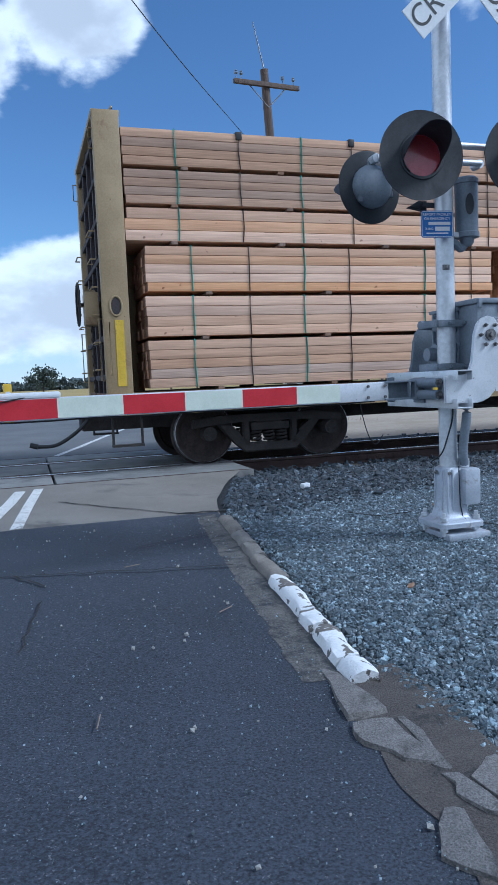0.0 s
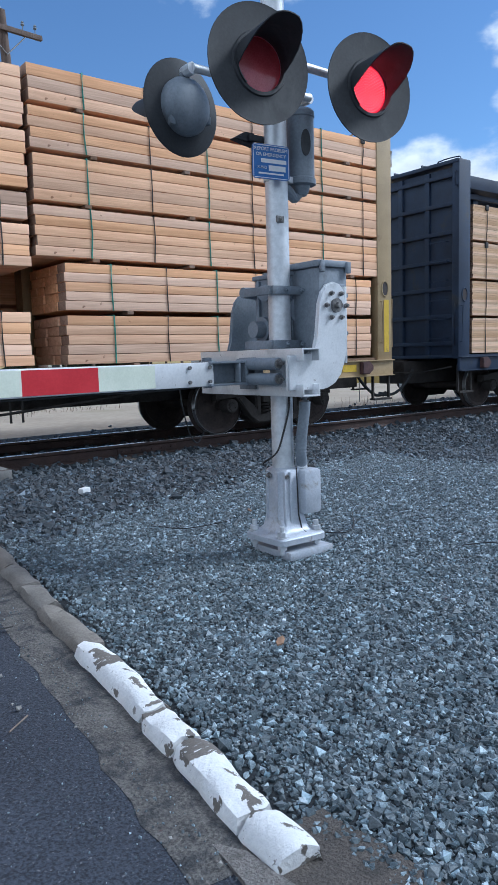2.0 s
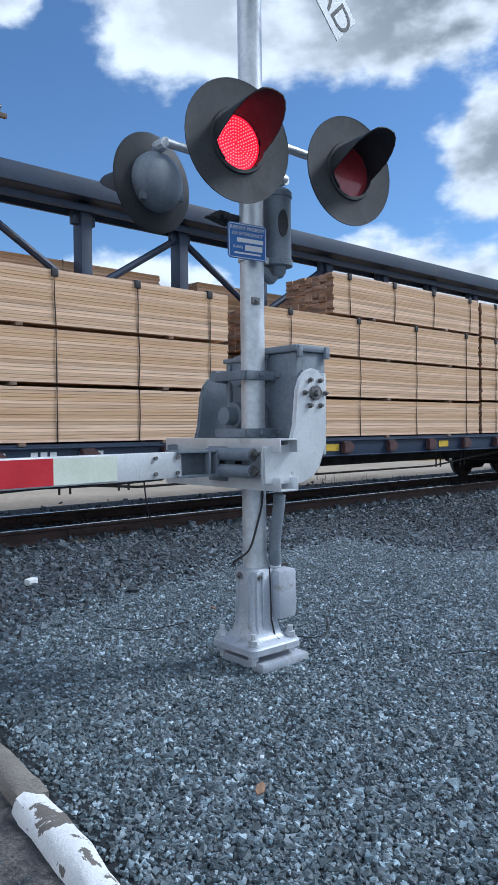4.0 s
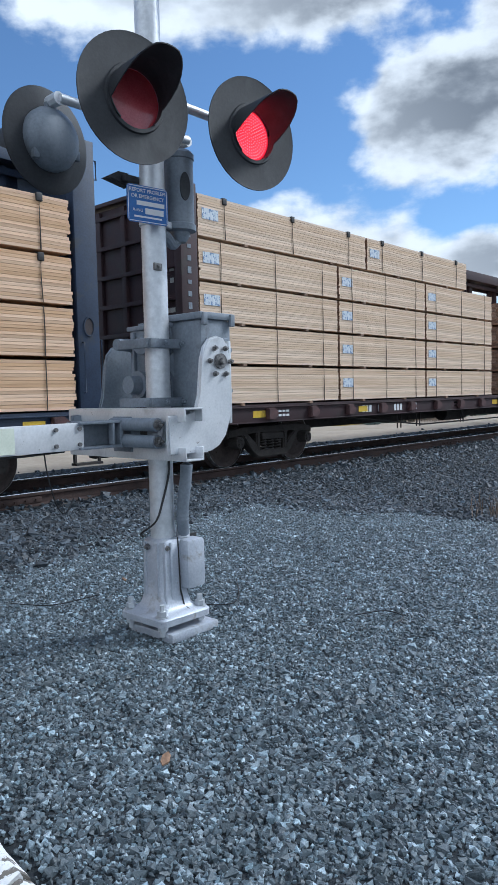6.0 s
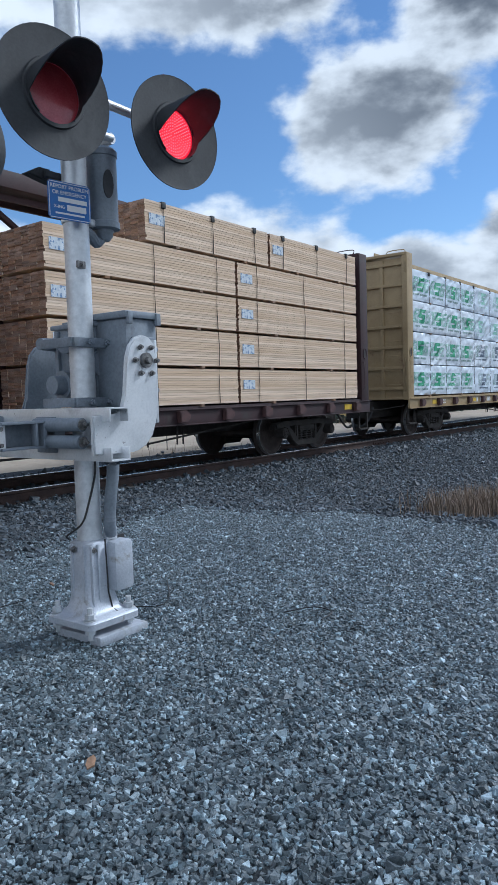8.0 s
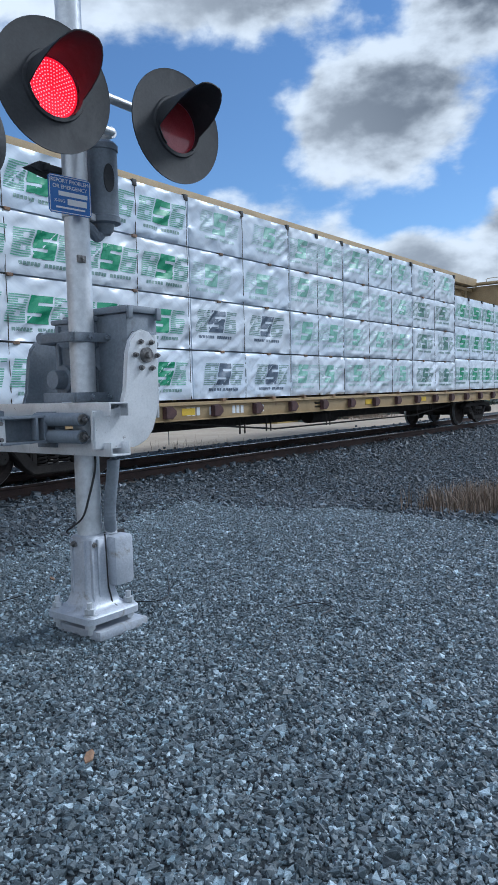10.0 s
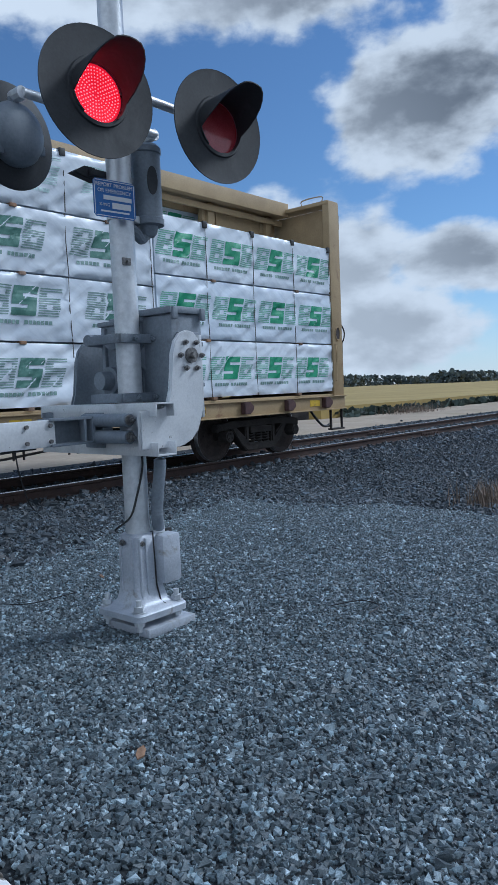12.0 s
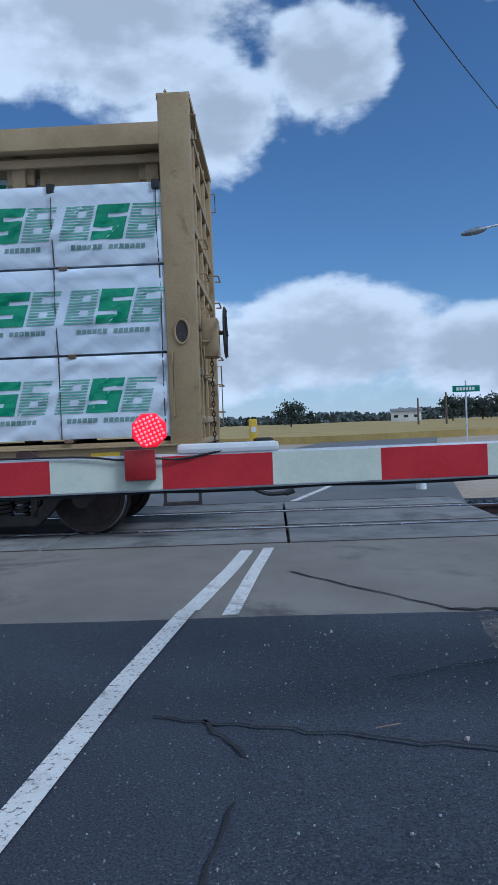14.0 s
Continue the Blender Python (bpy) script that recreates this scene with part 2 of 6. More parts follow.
LENS_OFF = material("unlit_lens_red", (0.30, 0.03, 0.042), (0.42, 0.055, 0.07), 9, 0.22, bump=0.03, grain=140, coat=0.6)
SIGN_BLUE = material("sign_blue", (0.008, 0.10, 0.36), (0.014, 0.13, 0.42), 6, 0.4, bump=0.02)
SIGN_WHITE = material("sign_white", (0.62, 0.64, 0.66), (0.74, 0.75, 0.76), 6, 0.5, bump=0.03)
SIGN_GREEN = material("sign_green", (0.0, 0.16, 0.11), (0.0, 0.2, 0.13), 6, 0.5, bump=0.02)
YELLOW = material("yellow_paint", (0.55, 0.36, 0.02), (0.68, 0.46, 0.04), 9, 0.6, bump=0.1, stain=(0.3, 0.2, 0.04), stain_scale=6)
CABLE = material("black_cable", (0.012, 0.012, 0.013), (0.028, 0.028, 0.03), 20, 0.55, bump=0.03)
RAIL_SIDE = material("rail_side", (0.038, 0.025, 0.023), (0.08, 0.05, 0.043), 5, 0.85, 0.15, bump=0.4, grain=60, stain=(0.028, 0.02, 0.018), stain_scale=2)
RAIL_TOP = material("rail_top", (0.62, 0.62, 0.63), (0.78, 0.78, 0.79), 9, 0.24, 0.9, bump=0.02)
TIE = material("tie", (0.035, 0.029, 0.026), (0.085, 0.07, 0.06), 6, 0.9, bump=0.7, grain=50, stretch=(4, 1, 4), each=0.25)
LUMBER_A = material("rough_fir", (0.64, 0.355, 0.205), (0.86, 0.535, 0.33), 2.2, 0.8, bump=0.2, grain=9, stretch=(0.25, 6, 9), each=0.15, spots=(0.36, 0.17, 0.09), spot_at=(0.66, 0.72), spot_scale=7)
LUMBER_GREY = material("weathered_fir", (0.44, 0.27, 0.18), (0.66, 0.43, 0.29), 2.2, 0.85, bump=0.2, grain=9, stretch=(0.25, 6, 9), each=0.25)
LUMBER_B = material("stud_lumber", (0.57, 0.36, 0.215), (0.76, 0.52, 0.335), 2.2, 0.8, bump=0.15, grain=9, stretch=(0.25, 6, 9), islands=0.22)
LUMBER_C = material("pale_lumber", (0.60, 0.435, 0.30), (0.77, 0.60, 0.445), 2.2, 0.8, bump=0.15, grain=9, stretch=(0.25, 6, 9), islands=0.14)
# end grain's own brown, darkened further with the shade on the pack ends
SHADED_END_GRAIN = material("shaded_end_grain", (0.20, 0.115, 0.075), (0.36, 0.23, 0.16), 6, 0.9, bump=0.3, grain=60, islands=0.3)
# rust tone with shade put into the colour
SHADED_RUST = material("shaded_rust", (0.022, 0.018, 0.021), (0.065, 0.05, 0.05), 3, 0.8, bump=0.3, grain=40, stain=(0.09, 0.06, 0.045), stain_scale=3, stain_at=(0.6, 0.75))
PANEL = material("crossing_concrete", (0.15, 0.148, 0.142), (0.25, 0.246, 0.235), 3, 0.85, bump=0.4, grain=90, stain=(0.095, 0.09, 0.085), stain_scale=1.6, stain_at=(0.5, 0.7), each=0.12)
DUNNAGE = material("dunnage", (0.14, 0.085, 0.055), (0.28, 0.18, 0.12), 8, 0.9, bump=0.3, grain=40, each=0.3)
STRAP = material("strap", (0.04, 0.035, 0.03), (0.08, 0.07, 0.06), 20, 0.5, 0.3, bump=0.02)
GREEN_STRAP = material("green_strap", (0.03, 0.20, 0.15), (0.06, 0.29, 0.22), 20, 0.5, bump=0.02)
PAPER_LABEL = material("paper_label", (0.50, 0.56, 0.63), (0.66, 0.70, 0.74), 18, 0.7, bump=0.05, spots=(0.16, 0.25, 0.42), spot_at=(0.54, 0.58), spot_scale=22)
WRAP = material("plastic_wrap", (0.60, 0.67, 0.77), (0.71, 0.77, 0.85), 3.0, 0.32, bump=0.3, grain=3.5, stretch=(2.2, 1, 0.35), tilt=38, each=0.05)
PRINT_GREEN = material("print_green", (0.015, 0.25, 0.12), (0.05, 0.33, 0.18), 9, 0.45, bump=0.03)
PRINT_PALE = material("print_pale", (0.10, 0.36, 0.25), (0.22, 0.46, 0.36), 9, 0.45, bump=0.03)
PRINT_DARK = material("print_dark", (0.16, 0.27, 0.25), (0.24, 0.35, 0.33), 9, 0.5, bump=0.02)
FADED_GREEN = material("faded_green", (0.17, 0.42, 0.33), (0.33, 0.56, 0.50), 7, 0.45, bump=0.03)
FADED_PALE = material("faded_pale", (0.40, 0.58, 0.57), (0.56, 0.69, 0.71), 7, 0.45, bump=0.03)
PRINT_NAVY = material("print_navy", (0.07, 0.10, 0.15), (0.13, 0.17, 0.23), 9, 0.5, bump=0.02)
PRINT_FOREST = material("print_forest", (0.06, 0.17, 0.14), (0.12, 0.25, 0.21), 9, 0.5, bump=0.02)
TAN_PAINT = material("tan_car_paint", (0.29, 0.205, 0.105), (0.40, 0.295, 0.16), 2, 0.6, bump=0.15, grain=50, stain=(0.22, 0.13, 0.07), stain_scale=2.2, stain_at=(0.60, 0.72), spots=(0.11, 0.05, 0.03), spot_at=(0.72, 0.75), spot_scale=9)
NAVY_PAINT = material("navy_car_paint", (0.010, 0.020, 0.045), (0.024, 0.042, 0.085), 2, 0.55, bump=0.1, grain=50, stain=(0.04, 0.045, 0.055), stain_scale=2)
MAROON_PAINT = material("maroon_car_paint", (0.022, 0.010, 0.013), (0.045, 0.019, 0.022), 2, 0.65, bump=0.15, grain=50, stain=(0.035, 0.026, 0.025), stain_scale=2.5)
BRACKET = material("rusty_bracket", (0.045, 0.022, 0.024), (0.10, 0.048, 0.046), 9, 0.75, bump=0.2)
TRUCK = material("truck_steel", (0.022, 0.019, 0.018), (0.06, 0.052, 0.047), 6, 0.85, 0.2, bump=0.3, grain=60, stain=(0.09, 0.07, 0.055), stain_scale=5, stain_at=(0.6, 0.8))
WHEEL = material("wheel_steel", (0.030, 0.024, 0.022), (0.075, 0.056, 0.050), 5, 0.75, 0.3, bump=0.2, grain=40)
TREAD = material("wheel_tread", (0.42, 0.42, 0.43), (0.6, 0.6, 0.61), 9, 0.3, 0.9, bump=0.02)
POLE_WOOD = material("pole_wood", (0.085, 0.06, 0.048), (0.16, 0.12, 0.10), 4, 0.9, bump=0.5, grain=30, stretch=(5, 5, 0.5))
# leaf greens paled towards blue: distance haze is put into these two colours
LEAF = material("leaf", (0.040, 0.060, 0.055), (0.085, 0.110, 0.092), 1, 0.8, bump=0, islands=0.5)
HAZED_LEAF = material("hazed_leaf", (0.07, 0.095, 0.10), (0.12, 0.145, 0.145), 1, 0.9, bump=0, islands=0.3)
CONIFER = material("conifer_leaf", (0.012, 0.028, 0.018), (0.03, 0.055, 0.03), 1, 0.8, bump=0, islands=0.4)
BARK = material("bark", (0.05, 0.038, 0.03), (0.10, 0.08, 0.065), 3, 0.9, bump=0.5)
DRY_GRASS = material("dry_grass", (0.15, 0.112, 0.085), (0.25, 0.19, 0.145), 3, 0.9, bump=0, islands=0.4)
WALL_WHITE = material("white_wall", (0.6, 0.6, 0.58), (0.72, 0.72, 0.70), 0.5, 0.8, bump=0.1)
ROOF = material("grey_roof", (0.14, 0.14, 0.15), (0.22, 0.22, 0.23), 0.5, 0.8, bump=0.1)
GLASS = material("dark_glass", (0.02, 0.025, 0.03), (0.03, 0.035, 0.04), 2, 0.15, bump=0)


# ---- mesh makers ----
def box(bm, cx, cy, cz, sx, sy, sz, bevel=0.0, turn=None):
    made = bmesh.ops.create_cube(bm, size=1.0)["verts"]
    m = Matrix.Translation((cx, cy, cz)) @ (turn if turn else Matrix()) @ Matrix.Diagonal((sx, sy, sz, 1))
    bmesh.ops.transform(bm, matrix=m, verts=made)
    if bevel:
        edges = list({e for v in made for e in v.link_edges})
        bmesh.ops.bevel(bm, geom=edges, offset=bevel, segments=2, affect="EDGES", profile=0.6)
    return bm


def rod(bm, a, b, r, r2=None, sides=14, caps=True):
    a, b = Vector(a), Vector(b)
    d = b - a
    m = Matrix.Translation((a + b) / 2) @ d.to_track_quat("Z", "Y").to_matrix().to_4x4()
    bmesh.ops.create_cone(bm, cap_ends=caps, segments=sides, radius1=r, radius2=r if r2 is None else r2, depth=d.length, matrix=m)
    return bm


def pipe(bm, points, r, sides=8):
    """A round tube through the points."""
    points = [Vector(p) for p in points]
    rings = []
    for i, p in enumerate(points):
        d = (points[min(i + 1, len(points) - 1)] - points[max(i - 1, 0)]).normalized()
        q = d.to_track_quat("Z", "Y")
        rings.append([bm.verts.new(p + q @ Vector((r * math.cos(a), r * math.sin(a), 0))) for a in (2 * math.pi * k / sides for k in range(sides))])
    for one, two in zip(rings, rings[1:]):
        for k in range(sides):
            bm.faces.new((one[k], one[(k + 1) % sides], two[(k + 1) % sides], two[k]))
    bm.faces.new(rings[0][::-1]), bm.faces.new(rings[-1])
    return bm


def curve_points(points, n=6):
    """A smooth line (Catmull-Rom) through the points."""
    p = [Vector(q) for q in points]
    p = [2 * p[0] - p[1]] + p + [2 * p[-1] - p[-2]]
    out = []
    for i in range(1, len(p) - 2):
        for k in range(n):
            t = k / n
            out.append(0.5 * ((2 * p[i]) + (p[i + 1] - p[i - 1]) * t + (2 * p[i - 1] - 5 * p[i] + 4 * p[i + 1] - p[i + 2]) * t * t
                              + (3 * p[i] - p[i - 1] - 3 * p[i + 1] + p[i + 2]) * t ** 3))
    return out + [p[-2]]


def prism(bm, outline, thick, m=None, bevel=0.0):
    """A plate: the outline in its xy plane, thick along z."""
    old = set(bm.verts)
    low = [bm.verts.new((x, y, -thick / 2)) for x, y in outline]
    high = [bm.verts.new((x, y, thick / 2)) for x, y in outline]
    faces = [bm.faces.new(low[::-1]), bm.faces.new(high)]
    n = len(outline)
    for k in range(n):
        faces.append(bm.faces.new((low[k], low[(k + 1) % n], high[(k + 1) % n], high[k])))
    if bevel:
        edges = list(set(faces[0].edges) | set(faces[1].edges))
        bmesh.ops.bevel(bm, geom=edges, offset=bevel, segments=2, affect="EDGES")
    if m is not None:
        bmesh.ops.transform(bm, matrix=m, verts=[v for v in bm.verts if v not in old])
    return bm


def lathe(bm, profile, m=None, sides=32):
    """A body of revolution about z from (radius, height) pairs."""
    rings = []
    for r, h in profile:
        if r < 1e-5:
            rings.append([bm.verts.new((0, 0, h))])
        else:
            rings.append([bm.verts.new((r * math.cos(a), r * math.sin(a), h)) for a in (2 * math.pi * k / sides for k in range(sides))])
    made = [v for ring in rings for v in ring]
    for one, two in zip(rings, rings[1:]):
        for k in range(sides):
            a, b = one[k % len(one)], one[(k + 1) % len(one)]
            c, d = two[(k + 1) % len(two)], two[k % len(two)]
            loop = [v for i, v in enumerate((a, b, c, d)) if v not in (a, b, c, d)[:i]]
            if len(loop) > 2:
                bm.faces.new(loop)
    if m is not None:
        bmesh.ops.transform(bm, matrix=m, verts=made)
    return bm


def mesh_of(name, bm, mat, smooth=None):
    bmesh.ops.recalc_face_normals(bm, faces=bm.faces)
    data = bpy.data.meshes.new(name)
    bm.to_mesh(data)
    bm.free()
    data.materials.append(mat)
    if smooth is not None:
        data.set_sharp_from_angle(angle=radians(smooth))
        for p in data.polygons:
            p.use_smooth = True
    return data


def part(name, bm, mat, parent, label="", smooth=35):
    """One mesh under a thing or under a part."""
    ob = new(name, mesh_of(name, bm, mat, smooth) if isinstance(bm, bmesh.types.BMesh) else bm)
    ob.parent = parent
    return tagged(ob, label)


def thing(name, label, category, group="", m=None, kind=""):
    ob = new(name)
    ob.empty_display_size = 0.2
    if m is not None:
        ob.matrix_basis = m
    return tagged(ob, label, category, group, kind)


def solid(name, bm, mat, label, category="", group="", kind="", smooth=35):
    return tagged(new(name, mesh_of(name, bm, mat, smooth)), label, category, group, kind)


def B():
    return bmesh.new()


def words(text, size, mat, parent, m, name="lettering", spacing=1.0):
    """Letters of the built-in font as a thin mesh under a part."""
    data = bpy.data.curves.new(name, "FONT")
    data.body, data.size, data.extrude, data.align_x, data.align_y = text, size, 0.0006, "CENTER", "CENTER"
    data.space_character = spacing
    ob = new("scratch", data)
    mesh = bpy.data.meshes.new_from_object(ob.evaluated_get(bpy.context.evaluated_depsgraph_get()))
    bpy.data.objects.remove(ob)
    mesh.materials.clear()
    mesh.materials.append(mat)
    out = new(name, mesh)
    out.parent, out.matrix_basis = parent, m
    return out


def flat(bm, a, b, z):
    """A level rectangle from corner a to corner b."""
    bm.faces.new([bm.verts.new((x, y, z)) for x, y in ((a[0], a[1]), (b[0], a[1]), (b[0], b[1]), (a[0], b[1]))])
    return bm


def ribbon(bm, points, width, z):
    """A level band along the points."""
    rows = []
    for i, p in enumerate(points):
        q, r = Vector(points[max(i - 1, 0)]), Vector(points[min(i + 1, len(points) - 1)])
        d = (r - q).normalized()
        w = width[i] if isinstance(width, (list, tuple)) else width
        s = Vector((-d.y, d.x)) * w / 2
        rows.append([bm.verts.new((p[0] + k * s.x, p[1] + k * s.y, z)) for k in (-1, 1)])
    for one, two in zip(rows, rows[1:]):
        bm.faces.new((one[0], one[1], two[1], two[0]))
    return bm


# ---- the setting ----
TRACK_Y, RAIL_Z = 6.28, 0.04


def ease(v):
    v = min(max(v, 0.0), 1.0)
    return v * v * (3 - 2 * v)


def pad_edge(x, y):
    """How far a place lies outside the raised gravel pad round the signal."""
    return max((x - 3.3 - 0.35 * math.sin(y * 0.9)) / 1.2, (y - min(1.75 + 0.35 * x, 2.2 + 0.12 * x)) / 0.9)


def ground_z(x, y):
    z = 0.045 + 0.012 * noise.noise((x * 0.9, y * 0.9, 0)) + 0.008 * noise.noise((x * 2.7, y * 2.7, 3))
    z -= 0.30 * ease((x - 3.0) / 3.5) * ease((5.0 - y) / 2.0)
    bed = -0.135 - 0.02 * ease((abs(y - TRACK_Y) - 2.2) / 2)
    z += (bed - z) * ease((y - 3.5) / 1.1)
    if y > 8.6:
        z += (-0.06 - z) * ease((y - 8.6) / 1.2) + 0.03 * noise.noise((x * 0.2, y * 0.2, 1))
    road = max(-1.35 + 0.115 * y, -1.16 + 0.345 * (y - 1.6) if y > 1.5 else -9)
    if x < road and y < 4.6:
        z += (0.015 - z) * ease((road - x) / 0.15)
    return z


def build_ground():
    def lines(spans):
        out = []
        for a, b, n in spans:
            out += [a + (b - a) * k / n for k in range(n)]
        return out + [spans[-1][1]]
    xs = lines(((-1500, -60, 8), (-60, -8, 14), (-8, -2, 14), (-2, 6, 54), (6, 16, 24), (16, 60, 16), (60, 1500, 8)))
    ys = lines(((-1500, -40, 6), (-40, -4, 14), (-4, 10, 76), (10, 24, 20), (24, 80, 14), (80, 1500, 8)))
    bm = B()
    grid = [[bm.verts.new((x, y, ground_z(x, y) if abs(x) < 80 and abs(y) < 80 else -0.1)) for x in xs] for y in ys]
    for j in range(len(ys) - 1):
        for i in range(len(xs) - 1):
            f = bm.faces.new((grid[j][i], grid[j][i + 1], grid[j + 1][i + 1], grid[j + 1][i]))
            cy = (ys[j] + ys[j + 1]) / 2
            f.material_index = 1 if cy > 9.0 or abs((xs[i] + xs[i + 1]) / 2) > 60 else 0
    ob = solid("ground", bm, DARKENED_SOIL, "dark gravel and pale sandy dirt on open flat ground", "ground", kind="structure", smooth=60)
    ob.data.materials.append(SAND)


build_ground()


def road_x(y):
    return -1.43 + 0.118 * y


def build_roads():
    bm = B()
    rows = []
    for k in range(40):
        y = -16 + 17.72 * k / 39
        e = 0.02 * noise.noise((y * 1.7, 0, 0)) + 0.0
        rows.append([bm.verts.new((road_x(y) + d, y + (0.06 * noise.noise((d, 2, 0)) if k == 39 else 0), 0.045 + 0.012 * min(1, -d / 2))) for d in (e, -0.6, -1.4, -2.4, -3.6, -5.5, -7.6)])
    for one, two in zip(rows, rows[1:]):
        for k in range(6):
            bm.faces.new((one[k], two[k], two[k + 1], one[k + 1]))
    solid("road", bm, ASPHALT, "dark worn asphalt road leading to the crossing", "road", kind="structure", smooth=80)
    bm = B()
    ends = (0.0, 0.09, 0.21, 0.34, 0.48, 0.65, 0.85, 1.05)
    rows = []
    for k, w in enumerate(ends):
        y = 1.6 + (4.42 - 1.6) * k / 7
        rows.append([bm.verts.new((d if d < -1.5 else road_x(1.6) + w + 0.05 * noise.noise((y * 4, 1, 0)), y, 0.041)) for d in (0, -2.2, -4, -6, -9)])
    for one, two in zip(rows, rows[1:]):
        for k in range(4):
            bm.faces.new((one[k], two[k], two[k + 1], one[k + 1]))
    solid("road_apron", bm, OLD_ASPHALT, "pale brown old asphalt apron before the rails", "road", kind="structure", smooth=80)
    bm = B()
    ribbon(bm, [(-3.6 + 0.23 * (y - 8), y) for y in (8.05, 11, 14, 18, 24, 32, 42)], [7.4, 7.2, 7, 6.8, 6.6, 6.5, 6.5], 0.0)
    ribbon(bm, [(5, 25), (13, 31.5), (24, 41), (45, 62), (80, 100)], [5, 5, 5, 5, 5], 0.012)
    solid("road_beyond", bm, FAR_ASPHALT, "grey asphalt road going on beyond the rails", "road", kind="structure", smooth=80)

    def stripe(points, width, z, label):
        solid("road_line", ribbon(B(), points, width, z), ROAD_PAINT, label, "road marking", kind="structure", smooth=80)
    stripe([(-4.6, -11), (-3.98, -6), (-3.42, -0.565), (-3.31, 0.64), (-3.16, 1.9)], 0.105, 0.0625, "worn white painted line on dark asphalt")
    stripe([(-3.15, 1.95), (-2.96, 3.2), (-2.86, 4.05)], 0.12, 0.0465, "worn white painted line on pale asphalt")
    stripe([(-2.89, 1.80), (-2.78, 3.0), (-2.66, 4.15)], 0.10, 0.0465, "faded second white painted line")
    stripe([(-2.42, 8.1), (-1.75, 10.2), (-1.06, 12.5), (0.2, 16.5)], 0.11, 0.006, "white painted line beyond the rails")
    # cracks
    for start, stop, n, w, z in tuple((s, e, c, 2.2 * v, h + 0.0015) for s, e, c, v, h in (((-2.5, 3.05), (-1.55, 1.80), 14, 0.016, 0.0462), ((-1.55, 1.80), (-1.12, 1.75), 8, 0.03, 0.0462), ((-3.1, 0.25), (-1.62, -0.15), 22, 0.014, 0.063),
                                 ((-2.73, -0.1), (-2.9, 0.22), 6, 0.012, 0.063), ((-2.75, -0.4), (-2.85, -1.1), 9, 0.008, 0.063), ((-2.1, 0.62), (-1.52, 0.85), 9, 0.013, 0.063))):
        a, b = Vector(start), Vector(stop)
        pts = []
        for k in range(n + 1):
            p = a.lerp(b, k / n)
            pts.append((p.x + 0.03 * noise.noise((k * 0.7, start[0], 0)), p.y + 0.05 * noise.noise((k * 0.6, start[1], 5))))
        solid("crack", ribbon(B(), pts, [w * (0.4 + 0.9 * abs(noise.noise((k, 9, start[0])))) for k in range(n + 1)], z), CRACK, "dark crack in the asphalt", "crack", kind="structure", smooth=80)
    # gutter strip beside the kerb
    bm = B()
    pts = [(road_x(y) - 0.125 + 0.012 * noise.noise((y * 3, 7, 0)), y) for y in np.linspace(1.62, -1.85, 40)]
    ribbon(bm, pts, [0.17 + 0.05 * noise.noise((k * 0.9, 3, 1)) for k in range(40)], 0.0478)
    solid("gutter", bm, GUTTER, "rough pale concrete gutter edge along the asphalt", "gutter", kind="structure", smooth=80)


build_roads()


